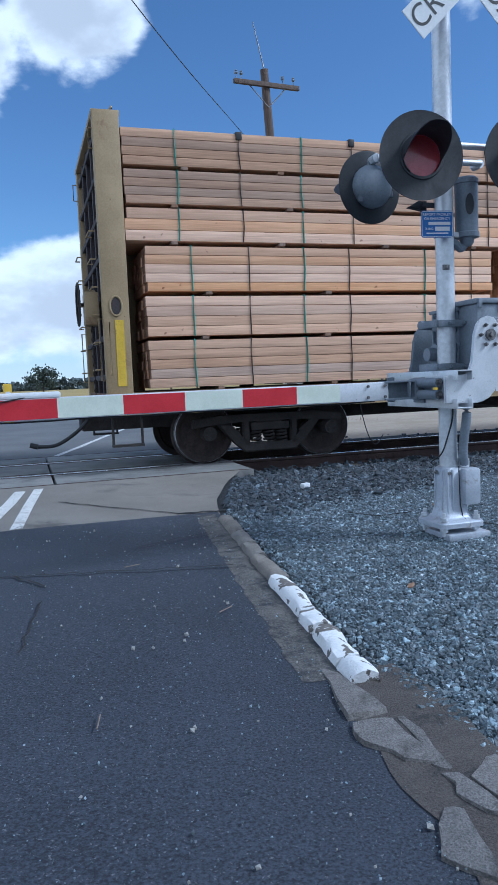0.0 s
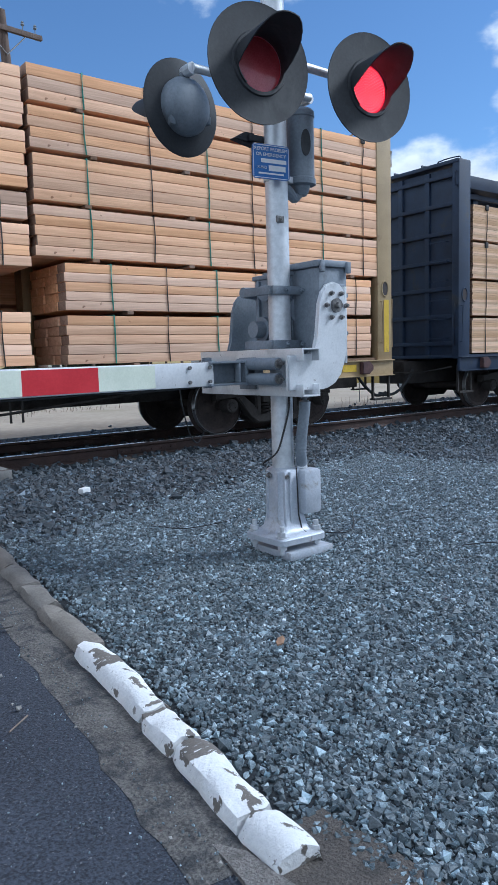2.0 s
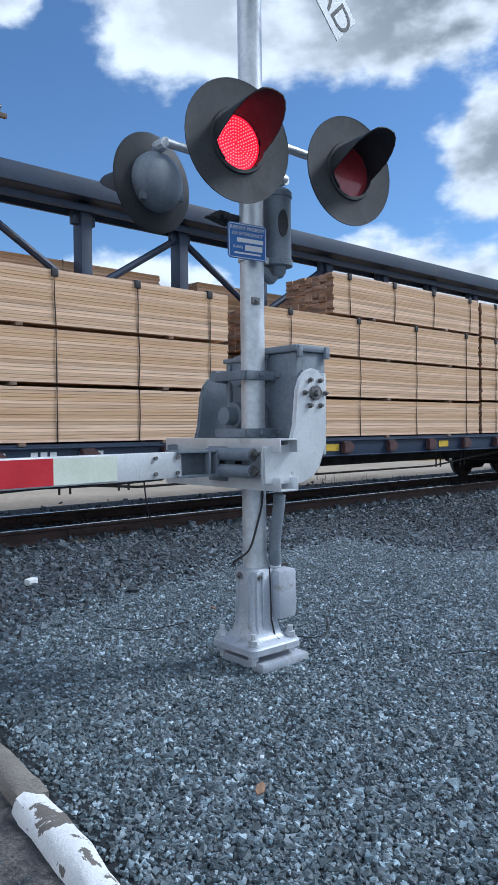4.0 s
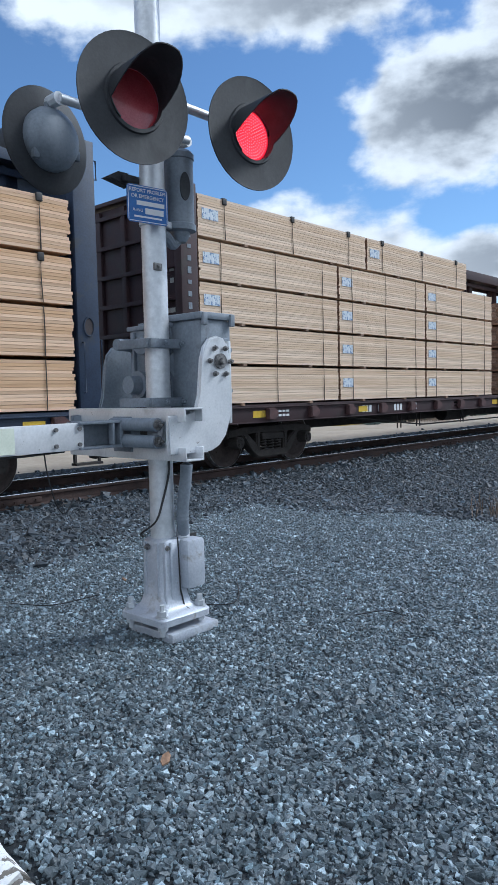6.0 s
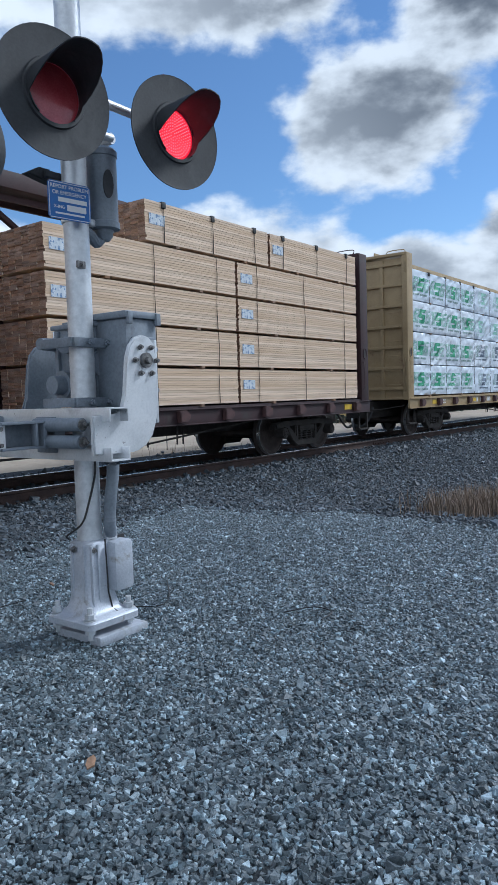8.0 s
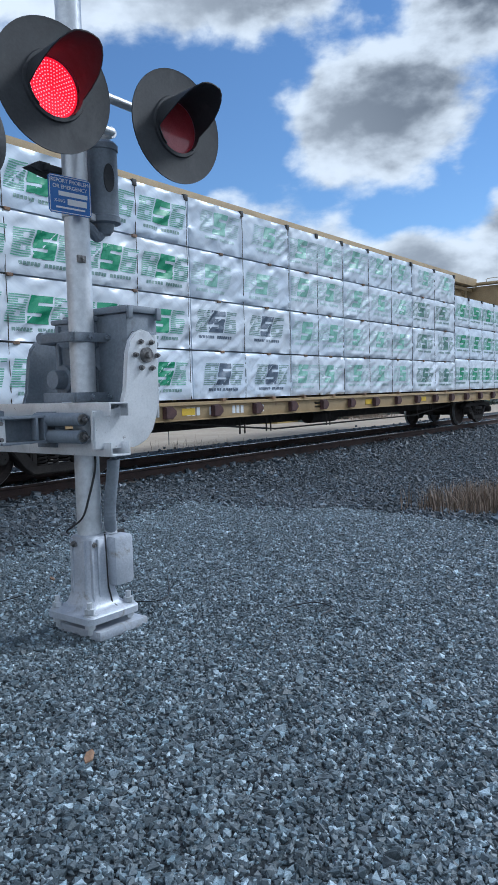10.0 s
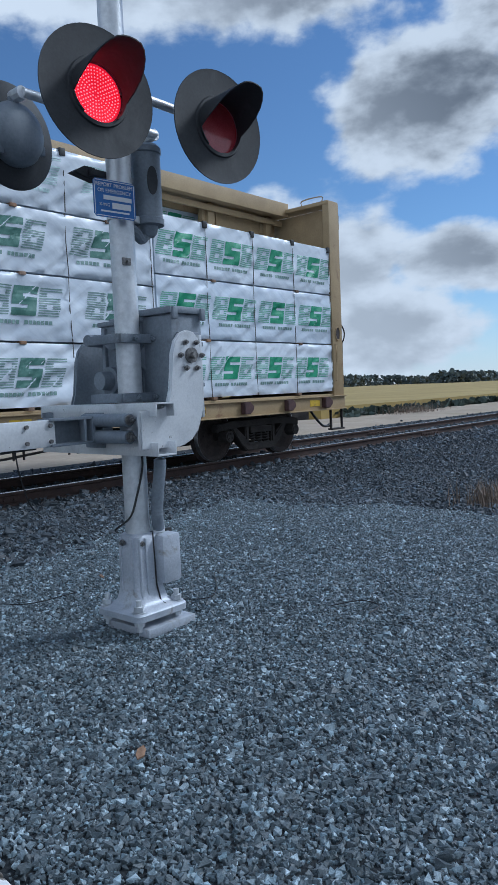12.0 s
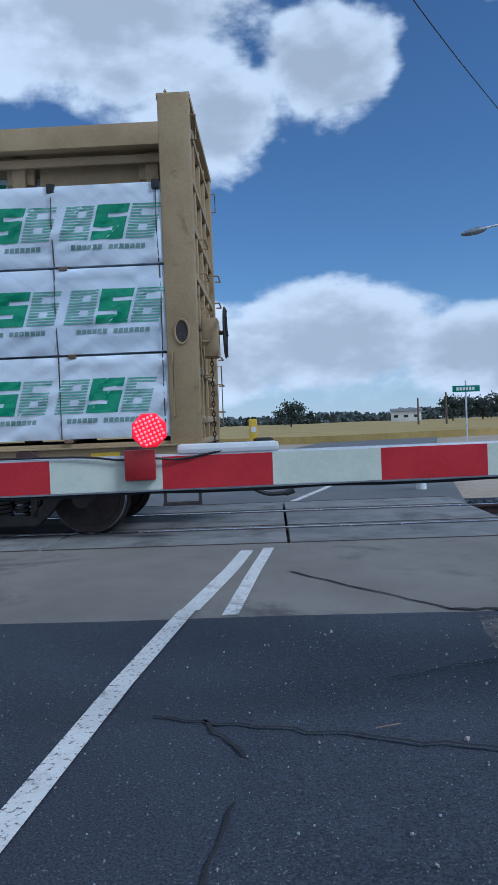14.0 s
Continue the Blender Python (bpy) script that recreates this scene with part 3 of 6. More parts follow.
def build_kerb():
    """Short concrete kerb blocks, the middle ones painted white, the last ones broken."""
    random.seed(5)
    y = 1.34
    plan = [(0.62, KERB)] + [(0.40, KERB), (0.34, KERB), (0.53, KERB)] + [(0.63, WHITE_KERB), (0.20, WHITE_KERB), (0.38, WHITE_KERB), (0.17, WHITE_KERB)]
    for k, (length, mat) in enumerate(plan):
        broken = k > 7
        bm = B()
        n, rows = 7, []
        h, w = (0.060 if k < 4 else 0.068) * (0.45 if broken else 1), 0.116 if not broken else 0.14 + 0.06 * random.random()
        for j in range(n + 1):
            t = (j / n - 0.5) * (length - 0.011)
            row = []
            for u, v in ((-0.5, -0.3), (-0.5, 0.35), (-0.36, 0.85), (-0.12, 1.0), (0.2, 0.98), (0.42, 0.8), (0.5, 0.3), (0.5, -0.3)):
                q = noise.noise_vector((t * 7 + k * 3.1, u * 4, v * 3)) * (0.03 if broken else 0.015)
                end = 0.95 if j in (0, n) else 1.0
                row.append(bm.verts.new((u * w * end + q.x, t + q.y * (2.2 if j in (0, n) else 0.5), v * h * end + q.z)))
            rows.append(row)
        for one, two in zip(rows, rows[1:]):
            for i in range(7):
                bm.faces.new((one[i], one[i + 1], two[i + 1], two[i]))
        bm.faces.new(rows[0]), bm.faces.new(rows[-1][::-1])
        mid = y - length / 2
        off = 0.008 if not broken else 0.0 + 0.08 * random.random()
        ob = solid("kerb_block", bm, mat, ("chipped white-painted kerb block beside gravel" if mat is WHITE_KERB else "broken weathered concrete kerb piece" if broken else "weathered brown concrete kerb block"), "kerb", "kerb blocks beside the road", smooth=50)
        ob.matrix_basis = pose(road_x(mid) + off, mid, 0.026, 0, 0, -6.7 + random.uniform(-2, 2) * (5 if broken else 1))
        y -= length
    # the broken end: fitted fragments of old concrete in dusty dirt
    bm = B()
    ys = np.linspace(-1.80, -4.1, 30)
    ribbon(bm, [(road_x(v) + 0.05 + 0.03 * noise.noise((v * 2, 8, 0)), v) for v in ys], [0.33 + 0.14 * noise.noise((v * 3, 2, 0)) for v in ys], 0.0495)
    strip = solid("broken_gutter", bm, DIRT, "dusty dirt with cracked old concrete beside the asphalt", "gutter", kind="structure", smooth=80)
    cols, rows = (-0.13, -0.02, 0.08, 0.19), 8
    corner = {}
    for r in range(rows + 1):
        for c, d in enumerate(cols):
            v = -1.80 - 0.285 * r - 0.07 * c + random.uniform(-0.10, 0.10)
            corner[r, c] = Vector((road_x(v) + d + random.uniform(-0.045, 0.045), v, 0))
    for r in range(rows):
        for c in range(3):
            if random.random() < (0.3, 0.12, 0.45)[c]:
                continue
            loop = [corner[r, c], corner[r + 1, c], corner[r + 1, c + 1], corner[r, c + 1]]
            mid = sum(loop, Vector()) / 4
            pts = []
            for one, two in zip(loop, loop[1:] + loop[:1]):
                for f in (0.0, 0.33, 0.66):
                    p = one.lerp(two, f)
                    wob = noise.noise_vector((p.x * 14, p.y * 14, c))
                    p = mid + (p - mid) * (0.965 if f else 0.90) + Vector((wob.x, wob.y, 0)) * 0.035
                    pts.append((p.x - mid.x, p.y - mid.y))
            bm = B()
            high = [bm.verts.new((x * 0.95, y * 0.95, 0.012 + 0.006 * noise.noise((x * 20, y * 20, r)))) for x, y in pts]
            low = [bm.verts.new((x, y, -0.02)) for x, y in pts]
            top = bm.verts.new((0, 0, 0.017))
            for k in range(len(pts)):
                j = (k + 1) % len(pts)
                bm.faces.new((high[k], high[j], top)), bm.faces.new((low[k], low[j], high[j], high[k]))
            ob = part("concrete_fragment", bm, OLD_CONCRETE, strip)
            ob.matrix_basis = pose(mid.x, mid.y, 0.044 + random.uniform(-0.005, 0.004), random.uniform(-2.5, 2.5), random.uniform(-2.5, 2.5), 0)


build_kerb()


def build_track():
    # rails
    for y in (TRACK_Y - 0.755, TRACK_Y + 0.755):
        rail = thing("rail", "rusty brown steel rail with a shiny top", "rail", "rails of the track")
        shape = [(-0.075, -0.172), (0.075, -0.172), (0.07, -0.158), (0.012, -0.14), (0.010, -0.05), (0.036, -0.036), (0.036, -0.006), (-0.036, -0.006), (-0.036, -0.036), (-0.010, -0.05), (-0.012, -0.14), (-0.07, -0.158)]
        turn = Matrix.Translation((60, y, RAIL_Z)) @ Matrix(((0, 0, 1, 0), (1, 0, 0, 0), (0, 1, 0, 0), (0, 0, 0, 1)))
        part("rail_body", prism(B(), shape, 360, turn), RAIL_SIDE, rail)
        part("running_top", box(B(), 60, y, RAIL_Z - 0.003, 360, 0.046, 0.006), RAIL_TOP, rail, "polished steel running surface")
        # plates joined by bolts
        for sx in (2.2, 14.1):
            joint = B()
            box(joint, sx, y - 0.022, RAIL_Z - 0.095, 0.9, 0.018, 0.075, 0.004)
            for k in range(6):
                rod(joint, (sx - 0.38 + k * 0.15, y - 0.03, RAIL_Z - 0.095), (sx - 0.38 + k * 0.15, y - 0.055, RAIL_Z - 0.095), 0.018, sides=6)
            part("joint_bar", joint, RAIL_SIDE, rail, "bolted rusty joint bar")
    # ties
    bm = box(B(), 0, 0, 0, 0.225, 2.6, 0.17, 0.012)
    data = mesh_of("tie", bm, TIE, 40)
    bed = thing("track_ties", "row of dark weathered wooden railway ties", "ties", kind="structure")
    random.seed(3)
    for k in range(110):
        ob = part("tie", data, None, bed)
        ob.matrix_basis = pose(0.30 + 0.50 * k, TRACK_Y + random.uniform(-0.04, 0.04), -0.215 + random.uniform(-0.008, 0.006), 0, 0, random.uniform(-1, 1))
    # concrete crossing panels between and beside the rails
    slab = thing("crossing_panels", "grey concrete grade crossing panels flush with the rails", "crossing panel", kind="structure")
    for y0, y1 in ((4.42, 5.44), (5.64, 6.92), (7.12, 8.1)):
        for k in range(4):
            x1 = -0.02 - k * 2.46
            bm = box(B(), x1 - 1.215, (y0 + y1) / 2, -0.06, 2.43, y1 - y0 - 0.01, 0.2, 0.014)
            part("panel", bm, PANEL, slab)
        edge = B()
        for k in range(4):
            for yy in (y0 + 0.03, y1 - 0.03):
                box(edge, -0.02 - k * 2.46 - 1.215, yy, 0.041, 2.42, 0.03, 0.006)
        part("steel_edge", edge, RAIL_SIDE, slab, "thin rusty steel edging")
    bm = B()
    for yy in (5.59, 6.97):
        box(bm, -5.0, yy, 0.015, 9.9, 0.07, 0.03)
    part("flangeway_rubber", bm, CABLE, slab, "black rubber flangeway filler")


build_track()


def scatter(name, count, size, spread, place, mat, label, seed):
    """Loose stones: deformed low bodies with their own tilt and size, in one mesh."""
    rng = np.random.default_rng(seed)
    around = np.arange(3) * 2 * math.pi / 3
    base = np.concatenate([np.column_stack([1.2 * np.cos(around + 1.05), 1.2 * np.sin(around + 1.05), np.full(3, -0.75)]),
                           np.column_stack([1.1 * np.cos(around), 1.1 * np.sin(around), np.full(3, 0.72)])])
    tri = np.array([(2, 1, 0), (3, 4, 5), (0, 4, 3), (0, 1, 4), (1, 5, 4), (1, 2, 5), (2, 3, 5), (2, 0, 3)])
    at = place(rng, count)
    n, k = len(at), len(base)
    s = size * np.exp(rng.normal(0, spread, (n, 1)))
    shape = (base[None] * (1 + rng.uniform(-0.2, 0.2, (n, k, 1))) + rng.uniform(-0.27, 0.27, (n, k, 3))) * (s * rng.uniform(0.7, 1.25, (n, 3)))[:, None]
    a, tip = rng.uniform(0, math.pi, n), rng.normal(0, 0.17, (n, 2))
    q = np.column_stack([np.cos(a), tip, np.sin(a)])
    q /= np.linalg.norm(q, axis=1, keepdims=True)
    w, x, y, z = q.T
    turn = np.stack([1 - 2 * (y * y + z * z), 2 * (x * y - w * z), 2 * (x * z + w * y), 2 * (x * y + w * z), 1 - 2 * (x * x + z * z), 2 * (y * z - w * x),
                     2 * (x * z - w * y), 2 * (y * z + w * x), 1 - 2 * (x * x + y * y)], -1).reshape(n, 3, 3)
    verts = np.einsum("nij,nkj->nki", turn, shape) + at[:, None]
    verts[:, :, 2] += s * 0.25
    faces = (tri[None] + k * np.arange(n)[:, None, None]).reshape(-1, 3)
    data = bpy.data.meshes.new(name)
    data.vertices.add(k * n)
    data.vertices.foreach_set("co", verts.astype(np.float32).ravel())
    data.loops.add(faces.size)
    data.loops.foreach_set("vertex_index", faces.astype(np.int32).ravel())
    data.polygons.add(len(faces))
    data.polygons.foreach_set("loop_start", np.arange(0, faces.size, 3, dtype=np.int32))
    data.update(calc_edges=True)
    data.shade_flat()
    data.materials.append(mat)
    return tagged(new(name, data), label, "gravel", kind="stuff")


def ease_all(v):
    return np.clip(v / 0.3, 0, 1)


def heights(xy):
    return np.array([ground_z(x, y) for x, y in xy])


def pad_places(rng, count):
    xy = np.stack([rng.uniform(-1.85, 4.4, count), -2.9 + 6.7 * rng.uniform(size=count) ** 1.15], -1)
    out = np.array([pad_edge(x, y) for x, y in xy])
    near_road = xy[:, 0] - (road_x(xy[:, 1]) + 0.06)
    near_road = np.where(xy[:, 1] > 1.4, xy[:, 0] - (road_x(1.6) + 0.02 + 0.34 * (xy[:, 1] - 1.6)), near_road)
    keep = (xy[:, 1] > -2.85 + 0.27 * (xy[:, 0] + 2.35)) & (xy[:, 0] + xy[:, 1] > -4.3) & (out < rng.uniform(-0.3, 0.7, count)) & (near_road > np.abs(rng.normal(0, 0.09, count)) + 0.06 * ease_all(-1.7 - xy[:, 1]))
    xy = xy[keep]
    return np.column_stack([xy, heights(xy)])


def bed_places(rng, count):
    xy = np.stack([np.abs(rng.normal(0, 6.5, count)) - 1.1, rng.uniform(1.1, 5.2, count)], -1)
    out = np.array([pad_edge(x, y) for x, y in xy])
    keep = (out > rng.uniform(-0.4, 0.7, count)) & (xy[:, 0] - (road_x(1.6) + 0.02 + 0.34 * (xy[:, 1] - 1.6)) > 0)
    keep &= (xy[:, 1] < 4.95) | (rng.uniform(size=count) < 0.5)
    xy = xy[keep]
    return np.column_stack([xy, heights(xy)])


def verge_places(rng, count):
    xy = np.stack([rng.uniform(3.2, 22, count), rng.uniform(-2.5, 4.9, count)], -1)
    out = np.array([pad_edge(x, y) for x, y in xy])
    xy = xy[out > 0.5]
    return np.column_stack([xy, heights(xy)])


def between_places(rng, count):
    xy = np.stack([rng.uniform(0.1, 26, count), rng.choice([-1.9, -1.2, -0.3, 0.3, 1.3, 2.0], count) + rng.normal(0, 0.3, count) + TRACK_Y], -1)
    return np.column_stack([xy, heights(xy) + 0.01])


scatter("pad_gravel", 345000, 0.0070, 0.28, pad_places, GRAVEL, "blue-grey crushed gravel spread round the signal", 11)
scatter("track_ballast", 62000, 0.0155, 0.3, bed_places, BALLAST, "dark coarse ballast beside the rails", 12)
scatter("verge_ballast", 30000, 0.018, 0.3, verge_places, BALLAST, "dark ballast sloping along the track", 13)
scatter("track_stones", 14000, 0.026, 0.3, between_places, BALLAST, "dark ballast between the wooden ties", 14)


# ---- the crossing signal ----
SHUTTERS = []   # half-round shutters added to the signal heads: object, closed pose, side, phase


def hexbolt(bm, x, y, z, r=0.016, h=0.05, axis=(0, 0, 1)):
    d = Vector(axis)
    p = Vector((x, y, z))
    rod(bm, p, p + d * h, r * 0.55, sides=8)
    rod(bm, p + d * h * 0.25, p + d * h * 0.62, r, sides=6)
    return bm


def build_lamp(parent, x, y, z, facing, phase, size):
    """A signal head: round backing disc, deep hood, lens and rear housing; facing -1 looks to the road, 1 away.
    The light behind the lens never goes out: two added half-round shutters, no part of a real head, imitate the
    flashing by closing over it and sliding apart, in turn at the two heads."""
    turn = Matrix.Translation((x, y, z)) @ pose(0, 0, 0, 90 if facing < 0 else -90, 0, -8 if facing < 0 else 7) @ Matrix.Scale(size, 4)
    inner = 0.133 if facing < 0 else 0.0
    disc = part("backing_disc", lathe(B(), [(inner, -0.004), (0.268, -0.004), (0.285, 0.004), (0.285, 0.012), (0.272, 0.010), (0.155, 0.010), (0.15, 0.02), (inner, 0.02), (inner, -0.004)], turn, 48), BLACK_PAINT, parent, "matt black round backing disc")
    # hood: an open half tube, longer above
    bm = B()
    n, rows, deepest = 22, [], 0.27 if facing < 0 else 0.32
    for k in range(n + 1):
        a = radians(-50 + 280 * k / n)
        up = max(0.0, min(1.0, math.sin(a) + 0.12) / 1.12) if facing < 0 else max(0.0, min(1.0, math.sin(a) + 0.62))
        row = []
        for r, deep in ((0.138, 0.012), (0.138, 0.03 + deepest * up ** 0.7), (0.133, 0.03 + deepest * up ** 0.7), (0.133, 0.012)):
            row.append(bm.verts.new((r * math.cos(a), r * math.sin(a) * (1 if facing < 0 else -1) * 1.0, deep)))
        rows.append(row)
    for one, two in zip(rows, rows[1:]):
        for i in range(4):
            bm.faces.new((one[i], one[(i + 1) % 4], two[(i + 1) % 4], two[i]))
    bm.faces.new(rows[0]), bm.faces.new(rows[-1][::-1])
    bmesh.ops.transform(bm, matrix=turn, verts=bm.verts)
    part("hood", bm, BLACK_PAINT, disc, "matt black hood over the lens")
    if facing < 0:
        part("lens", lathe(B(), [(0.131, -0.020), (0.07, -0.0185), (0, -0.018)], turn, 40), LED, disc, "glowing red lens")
        bm = B()
        for ring in range(1, 9):
            for k in range(ring * 6):
                a, r = 2 * math.pi * (k + 0.5 * (ring % 2)) / (ring * 6), 0.0145 * ring
                bmesh.ops.create_icosphere(bm, subdivisions=1, radius=0.0034, matrix=Matrix.Translation(turn @ Vector((r * math.cos(a), r * math.sin(a), -0.0175))))
        part("led_dots", bm, LED_DOT, disc, "small bright red points of light")
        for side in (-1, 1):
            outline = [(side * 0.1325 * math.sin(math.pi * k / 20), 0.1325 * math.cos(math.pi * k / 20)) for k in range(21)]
            ob = part("lens_shutter", prism(B(), outline, 0.003, Matrix.Translation((0, 0, -0.0105))), LENS_OFF, disc, "added dark red half-round shutter imitating an unlit lens")
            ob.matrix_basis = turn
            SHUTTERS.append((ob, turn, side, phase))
    house = part("housing", lathe(B(), [(0.168, -0.024 if facing < 0 else -0.004), (0.17, -0.045), (0.15, -0.085), (0.10, -0.115), (0.0, -0.125)], turn, 36), GREY_PAINT, disc, "grey domed rear housing")
    for a in (20, 140, 260):
        p = turn @ Vector((0.165 * math.cos(radians(a)), 0.165 * math.sin(radians(a)), -0.05))
        part("latch", box(B(), p.x, p.y, p.z, 0.03, 0.03, 0.045, 0.006), GREY_PAINT, disc, "small housing latch")
    return disc


def build_signal():
    g = thing("crossing_gate_signal", "silver railroad crossing signal mast with lowered red and white gate arm", "crossing signal")
    # foundation
    base = part("foundation_plate", box(B(), 0.018, 0.0, 0.066, 0.315, 0.315, 0.045, 0.008), CAST, g, "pale square foundation plate")
    bm = B()
    rings = []
    for h, w, r in ((0.125, 0.182, 0.035), (0.155, 0.182, 0.035), (0.163, 0.174, 0.03), (0.172, 0.135, 0.03), (0.195, 0.112, 0.045), (0.25, 0.096, 0.04), (0.40, 0.092, 0.035), (0.515, 0.088, 0.035), (0.525, 0.080, 0.05), (0.53, 0.062, 0.06)):
        pts = []
        for q in range(4):
            for a in (0, 30, 60, 90):
                ang = radians(q * 90 + a)
                cx, cy = (w - r) * (1 if q in (0, 3) else -1), (w - r) * (1 if q in (0, 1) else -1)
                pts.append(bm.verts.new((0.006 + 0.9 * (cx + r * math.cos(ang)), 0.9 * (cy + r * math.sin(ang)), h)))
        rings.append(pts)
    for one, two in zip(rings, rings[1:]):
        for k in range(16):
            bm.faces.new((one[k], one[(k + 1) % 16], two[(k + 1) % 16], two[k]))
    bm.faces.new(rings[0][::-1]), bm.faces.new(rings[-1])
    cast = part("base_casting", bm, CAST, g, "cast aluminium flared mast base", smooth=40)
    seam = B()
    pipe(seam, [(0.028, -0.078, 0.528), (0.028, -0.0835, 0.40), (0.029, -0.088, 0.27), (0.038, -0.104, 0.185), (0.056, -0.132, 0.162), (0.066, -0.152, 0.13)], 0.004, 6)
    part("seam", seam, CABLE, cast, "dark gasket seam")
    ribs = B()
    for x in (-0.068, -0.03):
        box(ribs, x + 0.004, -0.084, 0.33, 0.012, 0.018, 0.36, 0.005)
    for y in (-0.05, 0.05):
        box(ribs, -0.076, y * 0.9, 0.33, 0.018, 0.014, 0.36, 0.005)
    part("rib", ribs, CAST, cast, "raised casting ribs")
    for x, y in ((-0.118, -0.118), (0.13, -0.118), (-0.118, 0.122), (0.13, 0.122)):
        bm = B()
        rod(bm, (x, y, 0.07), (x, y, 0.225), 0.014, sides=10)
        for z in (0.098, 0.172):
            rod(bm, (x, y, z), (x, y, z + 0.024), 0.026, sides=6)
        rod(bm, (x, y, 0.158), (x, y, 0.168), 0.034, sides=16)
        part("anchor_bolt", bm, GALVANIZED, cast, "galvanized anchor bolt with nuts")
    bm = B()
    hexbolt(bm, -0.055, -0.078, 0.487, 0.014, 0.03, (0, -1, 0))
    part("cover_bolt", bm, BOLT, cast)
    bm = B()
    hexbolt(bm, -0.072, 0.02, 0.487, 0.016, 0.03, (-1, 0, 0))
    part("cover_bolt", bm, BOLT, cast)
    cover = part("terminal_box", box(B(), 0.100, -0.092, 0.392, 0.125, 0.095, 0.25, 0.026), CAST, cast, "rounded cast terminal box cover")
    part("gasket", box(B(), 0.102, -0.054, 0.392, 0.148, 0.012, 0.274, 0.004), CABLE, cover, "dark gasket")
    # mast
    mast = part("mast", rod(B(), (0, 0, 0.5), (0, 0, 4.15), 0.0605, sides=32), GALVANIZED, g, "silver tubular mast", smooth=60)
    part("mast_cap", lathe(B(), [(0.064, 4.14), (0.066, 4.16), (0.05, 4.19), (0, 4.2)], None, 24), GALVANIZED, mast)
    bm = B()
    lathe(bm, [(0.061, 2.055), (0.069, 2.057), (0.069, 2.083), (0.061, 2.085)], None, 32)
    box(bm, 0.075, -0.02, 2.07, 0.05, 0.03, 0.034, 0.006)
    part("band_clamp", bm, GALVANIZED, mast, "bolted band clamp")
    bm = box(B(), -0.03, -0.058, 1.852, 0.05, 0.012, 0.035, 0.004)
    hexbolt(bm, -0.03, -0.062, 1.852, 0.010, 0.014, (0, -1, 0))
    part("small_bracket", bm, BOLT, mast)
    # conduit from the mechanism into the base
    pts = curve_points([(0.078, -0.10, 0.99), (0.08, -0.10, 0.86), (0.062, -0.09, 0.70), (0.058, -0.085, 0.60), (0.075, -0.07, 0.56), (0.085, -0.055, 0.53)], 5)
    part("conduit", pipe(B(), pts, 0.031, 12), GREY_PAINT, g, "grey flexible conduit")
    part("conduit_fitting", rod(B(), (0.085, -0.055, 0.52), (0.085, -0.055, 0.575), 0.035, sides=12), GALVANIZED, g)
    part("cable", pipe(B(), curve_points([(0.0, -0.062, 0.94), (-0.01, -0.07, 0.85), (-0.05, -0.066, 0.72), (-0.085, -0.05, 0.62), (-0.12, 0.02, 0.56), (-0.07, 0.07, 0.53)], 6), 0.0055, 6), CABLE, g, "thin black cable")
    # mechanism
    mech = part("gate_mechanism", box(B(), 0.22, 0.15, 1.38, 0.29, 0.32, 0.40, 0.02), GREY_PAINT, g, "grey cast gate mechanism housing")
    bm = box(B(), 0.22, 0.15, 1.585, 0.31, 0.34, 0.025, 0.008)
    box(bm, 0.22, 0.15, 1.605, 0.22, 0.26, 0.02, 0.008)
    part("lid", bm, GREY_PAINT, mech, "overhanging housing lid")
    bm = box(B(), 0.195, -0.09, 1.385, 0.21, 0.26, 0.43, 0.022)
    box(bm, 0.195, -0.225, 1.36, 0.15, 0.02, 0.30, 0.008)
    for z in (1.25, 1.45):
        box(bm, 0.195, -0.232, z, 0.17, 0.024, 0.022, 0.005)
    front = part("front_housing", bm, GREY_PAINT, mech, "grey front half of the mechanism housing")
    bm = box(B(), 0.195, -0.09, 1.615, 0.24, 0.29, 0.035, 0.012)
    for x in (0.10, 0.29):
        box(bm, x, -0.235, 1.598, 0.03, 0.02, 0.06, 0.005)
    part("front_lid", bm, GREY_PAINT, front, "overhanging latched lid")
    bm = B()
    for x in (0.13, 0.30):
        box(bm, x, -0.018, 1.38, 0.022, 0.03, 0.36, 0.006)
    for z in (1.27, 1.40, 1.50):
        box(bm, 0.215, -0.016, z, 0.17, 0.022, 0.018, 0.004)
    for y in (0.08, 0.26):
        box(bm, 0.068, y, 1.38, 0.025, 0.02, 0.37, 0.006)
    part("rib", bm, GREY_PAINT, mech)
    bm = B()
    rod(bm, (0.085, 0.20, 1.29), (-0.03, 0.20, 1.29), 0.052, 0.046, 24)
    rod(bm, (0.085, 0.20, 1.29), (0.03, 0.20, 1.29), 0.072, sides=24)
    part("shaft_cover", bm, GREY_PAINT, mech, "round grey shaft cover")
    bm = B()
    rod(bm, (0.085, 0.30, 1.50), (-0.03, 0.28, 1.50), 0.035, 0.03, 20)
    rod(bm, (0.085, 0.17, 1.49), (0.02, 0.15, 1.49), 0.046, sides=20)
    part("shaft_cover", bm, GREY_PAINT, mech, "round grey shaft covers")
    bm = B()
    rod(bm, (0.13, 0.035, 1.39), (0.13, -0.27, 1.39), 0.04, sides=24)
    rod(bm, (0.13, 0.035, 1.39), (0.13, -0.02, 1.39), 0.075, sides=28)
    part("main_shaft", bm, GREY_PAINT, mech, "grey main shaft")
    bm = B()
